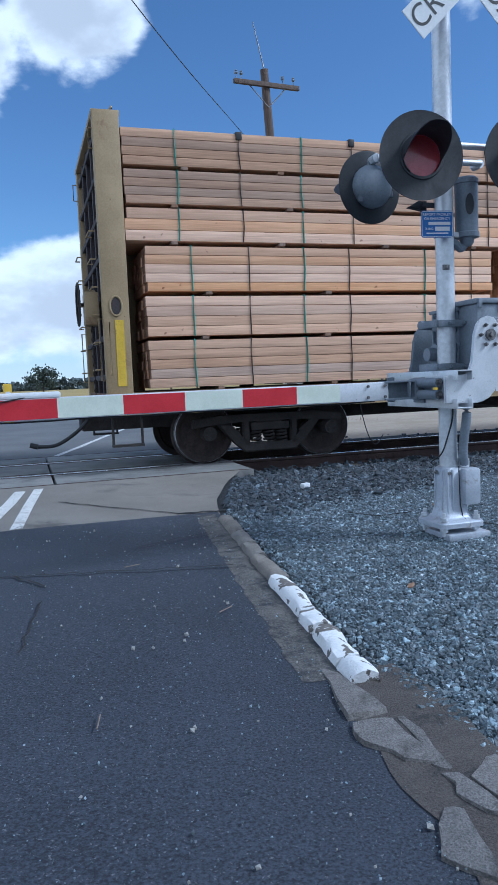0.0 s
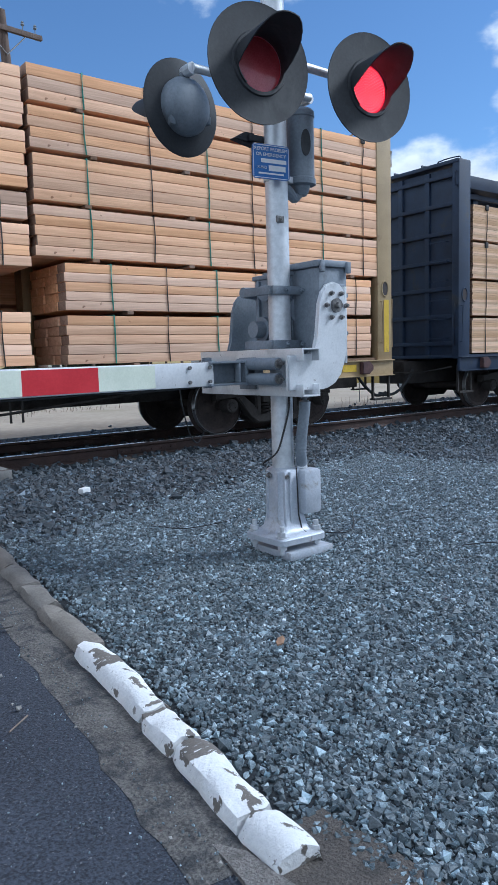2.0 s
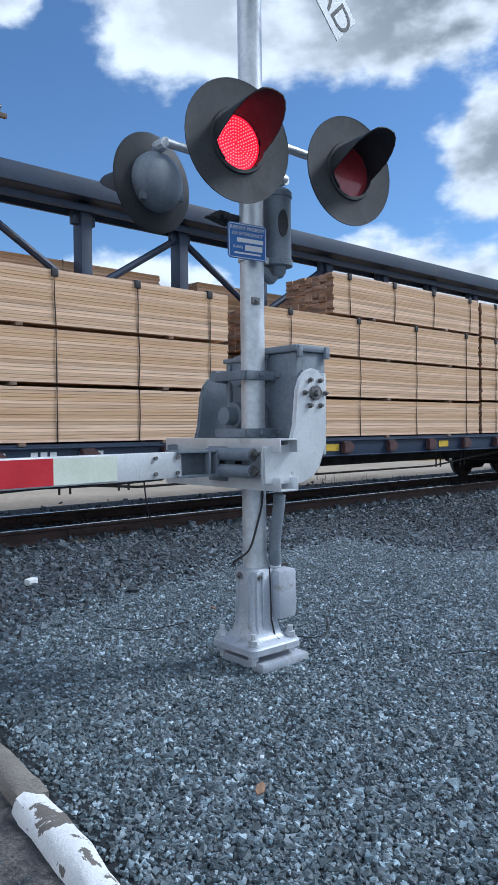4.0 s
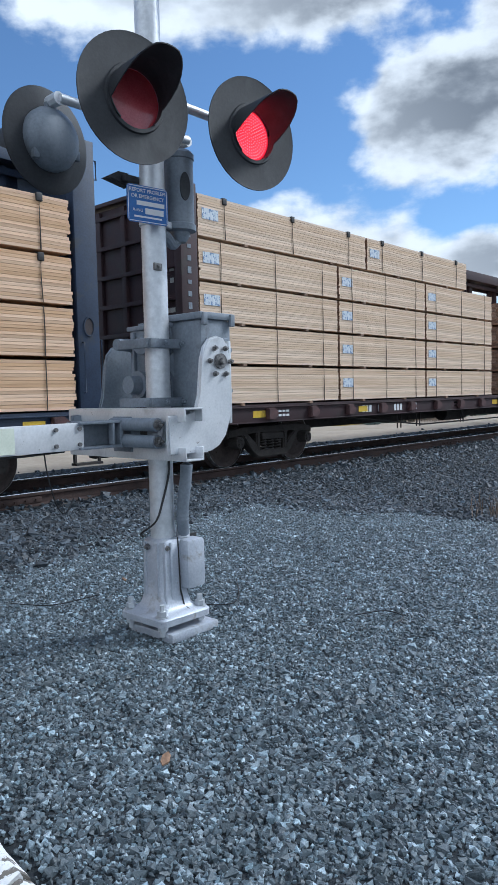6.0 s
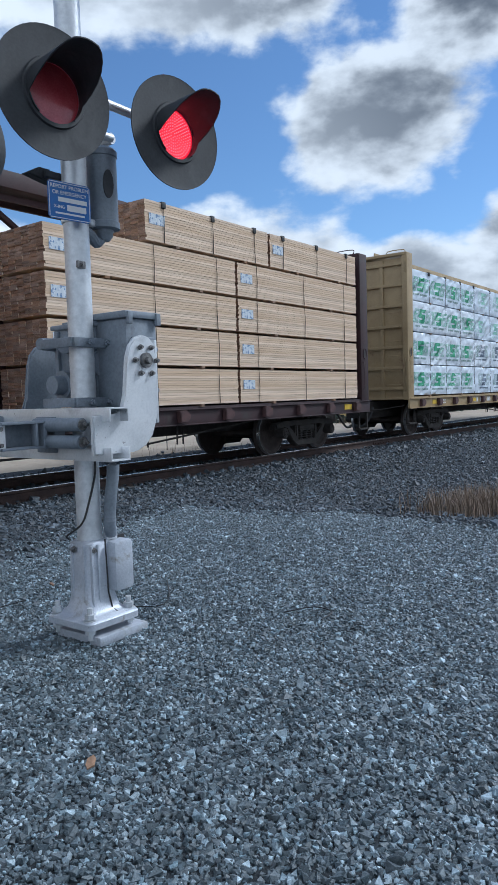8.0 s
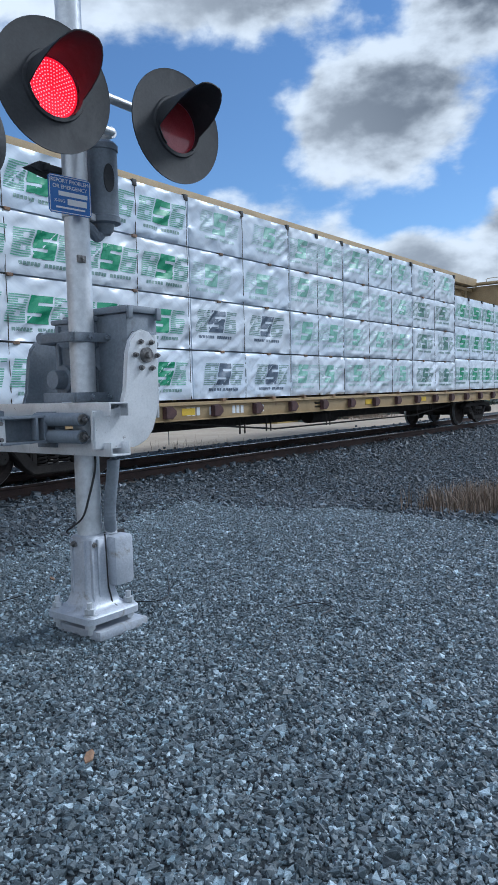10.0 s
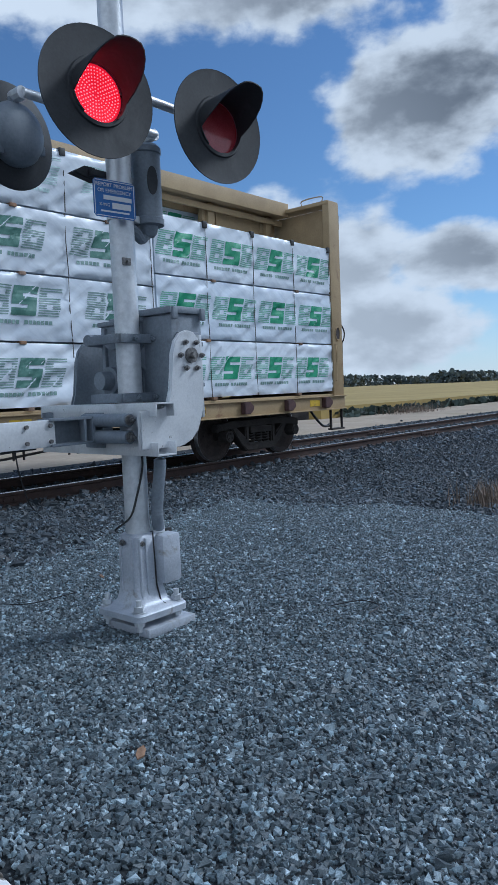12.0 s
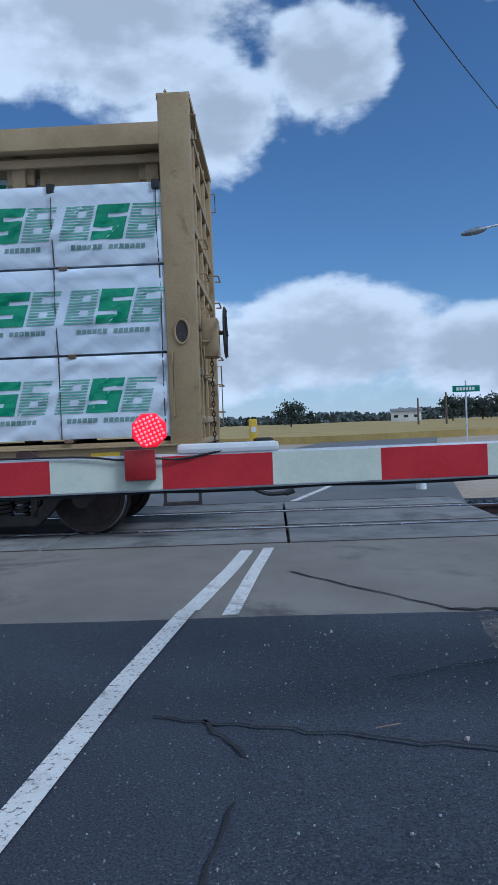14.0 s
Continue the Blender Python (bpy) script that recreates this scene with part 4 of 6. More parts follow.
    for z in (1.485, 1.20):
        bm = B()
        box(bm, -0.005, -0.066, z, 0.20, 0.022, 0.045, 0.005)
        box(bm, -0.105, 0.05, z, 0.022, 0.23, 0.045, 0.005)
        for x, y in ((-0.02, -0.078), (0.085, -0.078)):
            hexbolt(bm, x, y, z, 0.014, 0.03, (0, -1, 0))
        part("mast_clamp", bm, GREY_PAINT, mech, "bolted mast clamp bars")
    # side arms: plates that swing with the gate arm
    outline = [(-0.215, 0.965), (-0.215, 1.14), (-0.07, 1.14), (-0.028, 1.17), (-0.008, 1.23), (0.006, 1.40), (0.02, 1.455), (0.055, 1.495), (0.105, 1.51), (0.15, 1.50), (0.18, 1.47), (0.19, 1.42),
               (0.19, 1.15), (0.182, 1.10), (0.155, 1.035), (0.11, 0.99), (0.06, 0.968), (0.02, 0.962)]
    upright = Matrix(((1, 0, 0, 0), (0, 0, -1, 0), (0, 1, 0, 0), (0, 0, 0, 1)))
    for y, visible in ((-0.30, True), (0.44, False)):
        arm = part("side_arm", prism(B(), outline, 0.026, Matrix.Translation((0, y, 0)) @ upright, 0.006), ALUMINIUM if visible else GREY_PAINT, g, "pale aluminium curved side arm" if visible else "grey curved side arm")
        part("flange", box(B(), 0.20, y + 0.045, 1.29, 0.016, 0.10, 0.40, 0.006), ALUMINIUM if visible else GREY_PAINT, arm)
        bm = B()
        s = -1 if visible else 1
        rod(bm, (0.117, y, 1.39), (0.117, y + s * 0.028, 1.39), 0.036, sides=24)
        rod(bm, (0.117, y, 1.39), (0.117, y + s * 0.05, 1.39), 0.017, sides=12)
        for k in range(6):
            a = radians(60 * k + 0)
            hexbolt(bm, 0.117 + 0.07 * math.cos(a), y + s * 0.008, 1.39 + 0.07 * math.sin(a), 0.0125, 0.03, (0, s, 0))
        part("hub_bolts", bm, BOLT, arm, "dark hub with a ring of bolts")
    for z, s in ((1.158, 1), (0.948, -1)):
        bm = B()
        box(bm, -0.13, 0.11, z + s * 0.012, 0.115, 0.90, 0.008, 0.002)
        for x in (-0.184, -0.076):
            box(bm, x, 0.11, z - s * 0.016, 0.008, 0.90, 0.062, 0.002)
        part("cross_channel", bm, ALUMINIUM, g, "aluminium cross channel")
    for z in (1.10, 1.022):
        bm = rod(B(), (-0.21, -0.23, z), (-0.21, 0.10, z), 0.031, sides=20)
        roll = part("shear_tube", bm, GREY_PAINT, g, "grey round shear tube")
        bm = rod(B(), (-0.21, -0.228, z), (-0.21, -0.236, z), 0.024, sides=20)
        hexbolt(bm, -0.21, -0.234, z, 0.013, 0.035, (0, -1, 0))
        part("end_bolt", bm, BOLT, roll)
    bm = B()
    box(bm, -0.26, 0.08, 1.055, 0.02, 0.12, 0.13, 0.003)
    for z in (1.00, 1.115):
        box(bm, -0.36, 0.075, z, 0.26, 0.11, 0.012, 0.002)
    box(bm, -0.37, 0.125, 1.058, 0.26, 0.012, 0.11, 0.002)
    box(bm, -0.31, 0.03, 1.058, 0.012, 0.03, 0.10, 0.002)
    box(bm, -0.17, 0.10, 1.05, 0.06, 0.14, 0.17, 0.004)
    part("arm_socket", bm, GREY_PAINT, g, "open grey arm socket")
    # gate arm, its long axis 5.4 degrees off the track
    slope = -5.35
    arm = part("gate_arm", box(B(), 0, 0, 0, 5.9, 0.038, 0.122, 0.006), ALUMINIUM, g, "long aluminium gate arm")
    arm.matrix_basis = pose(-0.46, 0.06, 1.056, 0, 0, -slope) @ Matrix.Translation((-2.95, 0, 0))
    x = -0.68
    spans = [(-0.37, -0.68, False)]
    red = True
    while x > -5.8:
        spans.append((x, max(x - 0.366, -5.88), red))
        x, red = x - 0.366, not red
    for a, b, is_red in spans:
        ob = part("stripe", box(B(), (a + b) / 2 + 2.95, -0.0205, 0.0, a - b, 0.003, 0.108), RED_SHEET if is_red else WHITE_SHEET, arm, "red reflective stripe" if is_red else "white reflective stripe")
    for x in (2.79, 2.92):
        for z in (-0.036, 0.036):
            part("arm_bolt", rod(B(), (x, -0.019, z), (x, -0.03, z), 0.0095, sides=10), BOLT, arm)
    part("arm_cover", box(B(), 0.66, -0.002, 0.075, 0.34, 0.05, 0.034, 0.015), SIGN_WHITE, arm, "white cover on top of the arm")
    for lx in (0.37, -1.7):
        lamp = part("arm_lamp", box(B(), lx, -0.035, 0.03, 0.10, 0.03, 0.10, 0.006), RED_PLASTIC, arm, "red plastic arm lamp housing")
        face = Matrix.Translation((lx + 0.035, -0.052, 0.142)) @ pose(0, 0, 0, 90, 0, 0) @ Matrix.Rotation(math.pi / 8, 4, "Z") @ Matrix.Scale(1.06, 4)
        part("lamp_face", lathe(B(), [(0, -0.02), (0.05, -0.02), (0.056, -0.012), (0.056, 0.01), (0.05, 0.016), (0, 0.016)], face, 8), LED, lamp, "octagonal red lamp")
        bm = B()
        for i in range(-3, 4):
            for j in range(-3, 4):
                if i * i + j * j < 14:
                    bmesh.ops.create_icosphere(bm, subdivisions=1, radius=0.0048, matrix=face @ Matrix.Translation((i * 0.0125, j * 0.0125, 0.017)))
        part("lamp_dots", bm, LED_DOT, lamp, "glowing red points")
    pts = [(2.85 - 6.2 * k / 30, -0.0, -0.063 - 0.006 * abs(math.sin(k * 1.05)) - (0.03 if k > 26 else 0)) for k in range(29)]
    part("arm_cable", pipe(B(), pts, 0.0055, 6), CABLE, arm, "black cable slung under the arm")
    pts = curve_points([(0.66, -0.02, 0.07), (0.5, -0.03, 0.045), (0.42, -0.04, 0.05), (0.30, -0.035, 0.05), (0.15, -0.03, 0.064), (-0.3, -0.01, 0.067)], 6)
    part("lamp_cable", pipe(B(), pts, 0.004, 6), CABLE, arm)
    bm = pipe(B(), curve_points([(2.74, 0.0, -0.06), (2.77, 0.02, -0.16), (2.84, 0.06, -0.30), (2.92, 0.10, -0.36), (2.99, 0.12, -0.30)], 6), 0.0035, 6)
    part("hanging_cable", bm, CABLE, arm, "thin cable looping under the socket")
    # crossarm and signal heads
    bm = B()
    for y in (-0.16, 0.16):
        rod(bm, (-0.40, y, 2.60), (0.40, y, 2.60), 0.022, sides=12)
        rod(bm, (0, 0, 2.60), (0, y, 2.60), 0.03, sides=12)
        for x in (-0.40, 0.40):
            rod(bm, (x, y, 2.60), (x, y * 1.5, 2.60), 0.03, sides=10)
    lathe(bm, [(0.062, 2.53), (0.085, 2.535), (0.085, 2.665), (0.062, 2.67)], None, 28)
    part("cross_arm", bm, GALVANIZED, g, "galvanized lamp crossarm")
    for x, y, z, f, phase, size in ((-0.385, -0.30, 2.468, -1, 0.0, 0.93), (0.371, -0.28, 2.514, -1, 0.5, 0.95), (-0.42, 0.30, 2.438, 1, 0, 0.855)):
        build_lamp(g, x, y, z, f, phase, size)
    # bell
    bell = part("bell", lathe(B(), [(0, 0.0), (0.03, 0.0), (0.045, 0.02), (0.05, 0.05), (0.082, 0.055), (0.082, 0.085), (0.076, 0.09), (0.076, 0.40), (0.081, 0.405), (0.081, 0.43), (0.068, 0.445), (0, 0.45)], Matrix.Translation((0.166, -0.008, 2.0)), 28), GREY_PAINT, g, "grey cylindrical crossing bell")
    # the shell stays closed; a black disc gives the opening's darkness by colour
    part("bell_mouth", lathe(B(), [(0, 0), (0.036, 0.0), (0.036, 0.006), (0, 0.004)], Matrix.Translation((0.166, -0.008, 2.26)) @ pose(0, 0, 0, 0, 0, -18) @ Matrix.Translation((0, -0.0745, 0)) @ pose(0, 0, 0, 90, 0, 0) @ Matrix.Diagonal((0.75, 1.9, 1, 1)), 24), BLACK_PAINT, bell, "flat black oval standing for the dark sound opening")
    bm = B()
    pipe(bm, curve_points([(0.0, 0.0, 2.03), (0.07, -0.01, 2.02), (0.12, 0, 1.985), (0.155, 0, 2.01)], 5), 0.026, 10)
    part("bell_bracket", bm, GREY_PAINT, bell)
    bm = prism(B(), [(-0.075, -0.012), (0.06, -0.035), (0.06, 0.03), (0.0, 0.03)], 0.05, pose(-0.15, 0.085, 2.275, 90, 0, 0), 0.006)
    box(bm, -0.075, 0.05, 2.275, 0.12, 0.03, 0.03, 0.004)
    part("side_visor", bm, BLACK_PAINT, g, "small black pointed visor clamped to the mast")
    # emergency notice
    at = pose(-0.145, -0.082, 2.118, 90, 0, -8)
    sign = part("notice_plate", prism(B(), [(-0.098, -0.085), (0.098, -0.085), (0.11, -0.073), (0.11, 0.073), (0.098, 0.085), (-0.098, 0.085), (-0.11, 0.073), (-0.11, -0.073)], 0.004, at), SIGN_BLUE, g, "blue emergency notice plate")
    frame_bm = B()
    for x, y, w, h in ((0, 0.079, 0.2, 0.003), (0, -0.079, 0.2, 0.003), (0.104, 0, 0.003, 0.15), (-0.104, 0, 0.003, 0.15)):
        box(frame_bm, x, y, 0.0026, w, h, 0.0012)
    box(frame_bm, 0.015, 0.004, 0.0026, 0.15, 0.02, 0.0012)
    box(frame_bm, 0.035, -0.03, 0.0026, 0.1, 0.027, 0.0012)
    box(frame_bm, 0.0, -0.058, 0.0026, 0.15, 0.008, 0.0012)
    bmesh.ops.transform(frame_bm, matrix=at, verts=frame_bm.verts)
    part("white_print", frame_bm, SIGN_WHITE, sign, "white border and printed bars")
    for text, y, size, x in (("REPORT PROBLEM", 0.060, 0.024, 0), ("OR EMERGENCY", 0.033, 0.024, 0), ("X-ING", -0.03, 0.02, -0.055)):
        words(text, size, SIGN_WHITE, sign, at @ Matrix.Translation((x, y, 0.003)))
    # crossbuck
    for k, (text, angle) in enumerate((("CROSSING", 45), ("RAILROAD", -45))):
        m = pose(0.085, -0.19 - 0.02 * k, 3.69, 90, 0, 0) @ pose(0, 0, 0, 0, 0, angle)
        blade = part("crossbuck_blade", prism(B(), [(-0.57, -0.105), (0.57, -0.105), (0.57, 0.105), (-0.57, 0.105)], 0.006, m, 0.001), SIGN_WHITE, g, "white crossbuck blade")
        if k == 0:
            words(text[:4], 0.19, BLACK_PAINT, blade, m @ Matrix.Translation((-0.31, 0, 0.004)))
            words(text[4:], 0.19, BLACK_PAINT, blade, m @ Matrix.Translation((0.31, 0, 0.004)))
        else:
            words(text[:4], 0.19, BLACK_PAINT, blade, m @ Matrix.Translation((-0.31, 0, 0.004)))
            words(text[4:], 0.19, BLACK_PAINT, blade, m @ Matrix.Translation((0.31, 0, 0.004)))
    # the mast and all that is bolted to it stand a little behind the arm's plane
    for ob in g.children:
        if ob.name.split(".")[0] not in ("gate_arm", "arm_socket", "backing_disc", "notice_plate", "foundation_plate", "cross_channel"):
            ob.location += Vector((-0.025, 0.022, 0))
    return g


build_signal()


# ---- the train ----
SPEED = 6.45
CAR_AT = {"A": -1.70, "B": 21.10, "C": 43.34, "D": 66.06}
RIDERS = []   # things that travel with the train: object, place at the clip's start
WHEELS = []   # wheelsets: object, place in the car


def ride(ob, x, y, z):
    RIDERS.append((ob, x, y, z))
    ob.matrix_basis = Matrix.Translation((x, y, z))
    return ob


WHEEL_R = 0.425


def wheel_mesh():
    bm = B()
    for s in (-1, 1):
        m = Matrix.Translation((0, s * 0.755, 0)) @ pose(0, 0, 0, -90 * s, 0, 0)
        lathe(bm, [(0, 0.08), (0.075, 0.085), (0.09, 0.06), (0.12, 0.035), (0.33, 0.03), (0.36, 0.058), (0.405, 0.062), (0.412, 0.06), (0.42, 0.0), (0.455, -0.05), (0.45, -0.075), (0.37, -0.075), (0.34, -0.02), (0.12, -0.015), (0.09, -0.06), (0, -0.06)], m, 40)
    rod(bm, (0, -0.75, 0), (0, 0.75, 0), 0.08, sides=16)
    for k in range(8):
        a = 2 * math.pi * k / 8
        rod(bm, (0.22 * math.cos(a), -0.795, 0.22 * math.sin(a)), (0.22 * math.cos(a), -0.78, 0.22 * math.sin(a)), 0.02, sides=8)
    return mesh_of("wheelset", bm, WHEEL, 40)


def tread_mesh(s):
    bm = B()
    m = Matrix.Translation((0, s * 0.755, 0)) @ pose(0, 0, 0, -90 * s, 0, 0)
    lathe(bm, [(0.409, 0.064), (0.4145, 0.063), (0.4225, 0.0), (0.4235, -0.02), (0.418, -0.02)], m, 40)
    return mesh_of("tread", bm, TREAD, 40)


WHEEL_MESH, TREAD_MESHES = wheel_mesh(), (tread_mesh(-1), tread_mesh(1))


def frame_mesh():
    """Cast truck side frame with its spring window and journal ends."""
    bm = B()
    up = Matrix(((1, 0, 0, 0), (0, 0, -1, 0), (0, 1, 0, 0), (0, 0, 0, 1)))
    for outline in ([(-1.1, 0.50), (-1.08, 0.62), (-0.75, 0.66), (0.75, 0.66), (1.08, 0.62), (1.1, 0.50), (0.72, 0.54), (0.42, 0.56), (-0.42, 0.56), (-0.72, 0.54)],
                    [(-0.75, 0.54), (-0.62, 0.56), (-0.42, 0.40), (-0.32, 0.24), (0.32, 0.24), (0.42, 0.40), (0.62, 0.56), (0.75, 0.54), (0.50, 0.26), (0.36, 0.14), (-0.36, 0.14), (-0.50, 0.26)],
                    [(-0.40, 0.22), (-0.40, 0.58), (-0.30, 0.58), (-0.30, 0.22)], [(0.30, 0.22), (0.30, 0.58), (0.40, 0.58), (0.40, 0.22)]):
        prism(bm, outline, 0.16, up, 0.02)
    return mesh_of("side_frame", bm, TRUCK, 40)


def spring_mesh():
    bm = B()
    for x in (-0.19, 0.0, 0.19):
        pts = [(x + 0.07 * math.cos(a), 0.07 * math.sin(a), 0.23 + 0.19 * a / (2 * math.pi * 4)) for a in (2 * math.pi * 4 * k / 44 for k in range(45))]
        pipe(bm, pts, 0.017, 6)
    box(bm, 0, 0, 0.49, 0.56, 0.2, 0.11, 0.02)
    return mesh_of("spring_nest", bm, TRUCK, 40)


def journal_mesh():
    bm = B()
    for x in (0.0,):
        rod(bm, (x, 0.02, WHEEL_R), (x, -0.16, WHEEL_R), 0.105, 0.095, 20)
        rod(bm, (x, -0.16, WHEEL_R), (x, -0.175, WHEEL_R), 0.07, sides=20)
        for k in range(3):
            a = radians(90 + 120 * k)
            rod(bm, (x + 0.045 * math.cos(a), -0.172, WHEEL_R + 0.045 * math.sin(a)), (x + 0.045 * math.cos(a), -0.19, WHEEL_R + 0.045 * math.sin(a)), 0.013, sides=6)
    return mesh_of("journal", bm, TRUCK, 40)


FRAME_MESH, SPRING_MESH, JOURNAL_MESH = frame_mesh(), spring_mesh(), journal_mesh()


def build_car(key, length, paint, label, post_mat, brackets=BRACKET, brake_end=None, drop=0.0):
    """A centre-beam flat car. Local x runs from its leading end, y across with the near side negative, z from the rail top."""
    car = thing("centerbeam_flatcar", label, "railway car", "cars of the train")
    # underframe
    part("deck", box(B(), length / 2, 0, 1.0, length - 0.04, 2.62, 0.06, 0.01), DUNNAGE if key == "A" else paint, car, "worn car deck")
    part("center_sill", box(B(), length / 2, 0, 0.72, length + 0.5, 0.62, 0.42, 0.02), TRUCK, car, "dark centre sill")
    for s in (-1, 1):
        sill = part("side_sill", box(B(), length / 2, s * 1.345, 0.86, length - 0.02, 0.05, 0.25, 0.008), paint, car, "painted side sill")
        for z in (0.745, 0.985):
            part("sill_flange", box(B(), length / 2, s * 1.365, z, length - 0.02, 0.09, 0.018, 0.004), paint, sill)
        if s < 0:
            data = mesh_of("load_bracket", prism(B(), [(-0.10, 0.09), (0.05, 0.10), (0.14, 0.03), (0.14, -0.03), (0.05, -0.10), (-0.10, -0.09)], 0.09, Matrix(((1, 0, 0, 0), (0, 0, -1, 0), (0, 1, 0, 0), (0, 0, 0, 1))), 0.012), brackets, 40)
            n = 18
            for k in range(n):
                ob = part("load_bracket", data, None, sill)
                ob.matrix_basis = pose(0.7 + (length - 1.4) * k / (n - 1), -1.415, 0.875)
            for k in range(7):
                ob = part("reflector", box(B(), 1.3 + (length - 2.6) * k / 6 + 0.28, -1.374, 0.875, 0.30, 0.006, 0.11, 0.0), YELLOW, sill, "yellow reflective plate")
            marks = B()
            for x0 in (4.6, 5.15, 5.75, 6.35):
                for j in range(3):
                    box(marks, x0 + j * 0.115, -1.374, 0.875, 0.08, 0.005, 0.13)
            for x0 in (8.4, 8.4, 1.9):
                for j in range(5):
                    for i in range(2):
                        box(marks, x0 + j * 0.1, -1.374, 0.84 + 0.07 * i, 0.075, 0.005, 0.035)
            tagged(part("stencilled_marks", marks, SIGN_WHITE, sill, "white stencilled marks"), kind="stuff")
    # truss rods and hangers below
    bm = B()
    for s in (-1, 1):
        pipe(bm, [(4.2, s * 1.2, 0.72), (7.2, s * 1.2, 0.46), (length - 7.2, s * 1.2, 0.46), (length - 4.2, s * 1.2, 0.72)], 0.016, 8)
        for x in (6.2, 7.0, length / 2 - 1.2, length - 7.0, length - 6.2):
            for dx in (-0.07, 0.07):
                box(bm, x + dx, s * 1.2, 0.60, 0.022, 0.02, 0.34)
    part("brake_rod", bm, TRUCK, car, "dark rods and hangers below the deck")
    bm = rod(B(), (length / 2 - 1.0, -0.55, 0.62), (length / 2 + 0.1, -0.55, 0.62), 0.17, sides=20)
    part("air_tank", bm, TRUCK, car, "dark air tank")
    # bulkheads
    for end, s in ((0.0, -1), (length, 1)):
        x = end - s * 0.17
        # car A's leading end faces away from the sun; its shade is painted in
        sheet = SHADED_RUST if key == "A" and s < 0 else paint
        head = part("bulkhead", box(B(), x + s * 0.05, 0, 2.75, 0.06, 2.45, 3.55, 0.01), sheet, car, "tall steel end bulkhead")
        for side in (-1, 1):
            bm = B()
            box(bm, x, side * 1.27, 2.79, 0.33, 0.15, 3.66, 0.02)
            part("corner_post", bm, post_mat, head, "painted corner post")
            if side < 0:
                rim = B()
                for k in range(20):
                    a, b = 2 * math.pi * k / 20, 2 * math.pi * (k + 1) / 20
                    rod(rim, (x + 0.075 * math.cos(a), -1.349, 2.16 + 0.125 * math.sin(a)), (x + 0.075 * math.cos(b), -1.349, 2.16 + 0.125 * math.sin(b)), 0.013, sides=6)
                part("pocket_rim", rim, post_mat, head, "raised oval rim")
                # no recess is cut: the pocket's dark inside is a plate's colour
                part("lifting_pocket", prism(B(), [(0.062 * math.cos(0.35 * k), 0.11 * math.sin(0.35 * k)) for k in range(18)], 0.004, Matrix.Translation((x, -1.348, 2.16)) @ pose(0, 0, 0, 90, 0, 0)), SHADED_RUST, head, "flat dark oval standing for the depth of a lifting pocket")
                part("post_grab", pipe(B(), [(x - 0.10, -1.345, 1.95), (x - 0.10, -1.38, 1.95), (x - 0.10, -1.38, 1.28), (x - 0.10, -1.345, 1.28)], 0.011, 6), post_mat, head, "straight grab iron on the post")
            if key != "A":
                continue
            bm = B()
            box(bm, x + 0.03, side * 1.349, 1.55, 0.11, 0.006, 0.86)
            part("reflective_strip", bm, YELLOW, head, "faded yellow strip")
        for k in range(7):
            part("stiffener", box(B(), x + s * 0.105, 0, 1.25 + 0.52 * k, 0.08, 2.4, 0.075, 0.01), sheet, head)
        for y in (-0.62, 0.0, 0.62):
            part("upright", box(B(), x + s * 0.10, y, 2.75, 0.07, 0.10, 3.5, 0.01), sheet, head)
        part("top_cap", box(B(), x, 0, 4.60, 0.35, 2.66, 0.07, 0.012), paint, head)
        def grab(points, r):
            part("grab_iron", pipe(B(), points, r, 6), post_mat, head, "bent steel grab iron")
        for side in (-1, 1):
            grab(curve_points([(x - s * 0.1, side * 1.15, 4.63), (x - s * 0.1, side * 1.15, 4.74), (x - s * 0.1, side * 0.7, 4.74), (x - s * 0.1, side * 0.7, 4.63)], 3), 0.012)
            ex = end + s * 0.05
            grab([(end - s * 0.05, side * 1.3, 4.4), (ex, side * 1.3, 4.4), (ex, side * 1.3, 4.15), (end - s * 0.05, side * 1.3, 4.15)], 0.012)
            grab([(end - s * 0.05, side * 1.3, 2.0), (ex, side * 1.3, 2.0), (ex, side * 1.3, 1.2), (end - s * 0.05, side * 1.3, 1.2)], 0.012)
            for k in range(6):
                zz = 1.35 + 0.36 * k
                grab([(end + s * 0.02, side * 0.75, zz), (end + s * 0.09, side * 0.75, zz), (end + s * 0.09, side * 1.15, zz), (end + s * 0.02, side * 1.15, zz)], 0.011)
        # coupler, hose and platform
        bm = box(B(), end + s * 0.20, 0, 0.86, 0.75, 0.18, 0.2, 0.02)
        box(bm, end + s * 0.62, -0.03, 0.86, 0.26, 0.32, 0.28, 0.05)
        part("coupler", bm, TRUCK, car, "dark steel coupler")
        pts = curve_points([(end + s * 0.1, -0.4, 0.78), (end + s * 0.3, -0.42, 0.55), (end + s * 0.6, -0.40, 0.36), (end + s * 0.86, -0.36, 0.34)], 6)
        bm = pipe(B(), pts, 0.026, 10)
        rod(bm, pts[-1], pts[-1] + Vector((s * 0.1, 0.02, 0.03)), 0.036, sides=10)
        part("air_hose", bm, CABLE, car, "black air hose with a metal end")
        for side in (-1, 1):
            bm = B()
            for dx in (0.05, 0.42):
                box(bm, end - s * dx, side * 1.3, 0.6, 0.03, 0.04, 0.5)
            box(bm, end - s * 0.235, side * 1.3, 0.36, 0.4, 0.12, 0.03)
            part("step", bm, TRUCK, car, "dark side step")
        bm = B()
        pipe(bm, [(end + s * 0.05, -1.25, 0.82), (end + s * 0.08, -0.6, 0.72), (end + s * 0.55, -0.12, 0.72)], 0.014, 6)
        part("uncoupling_lever", bm, TRUCK, car, "bent uncoupling lever")
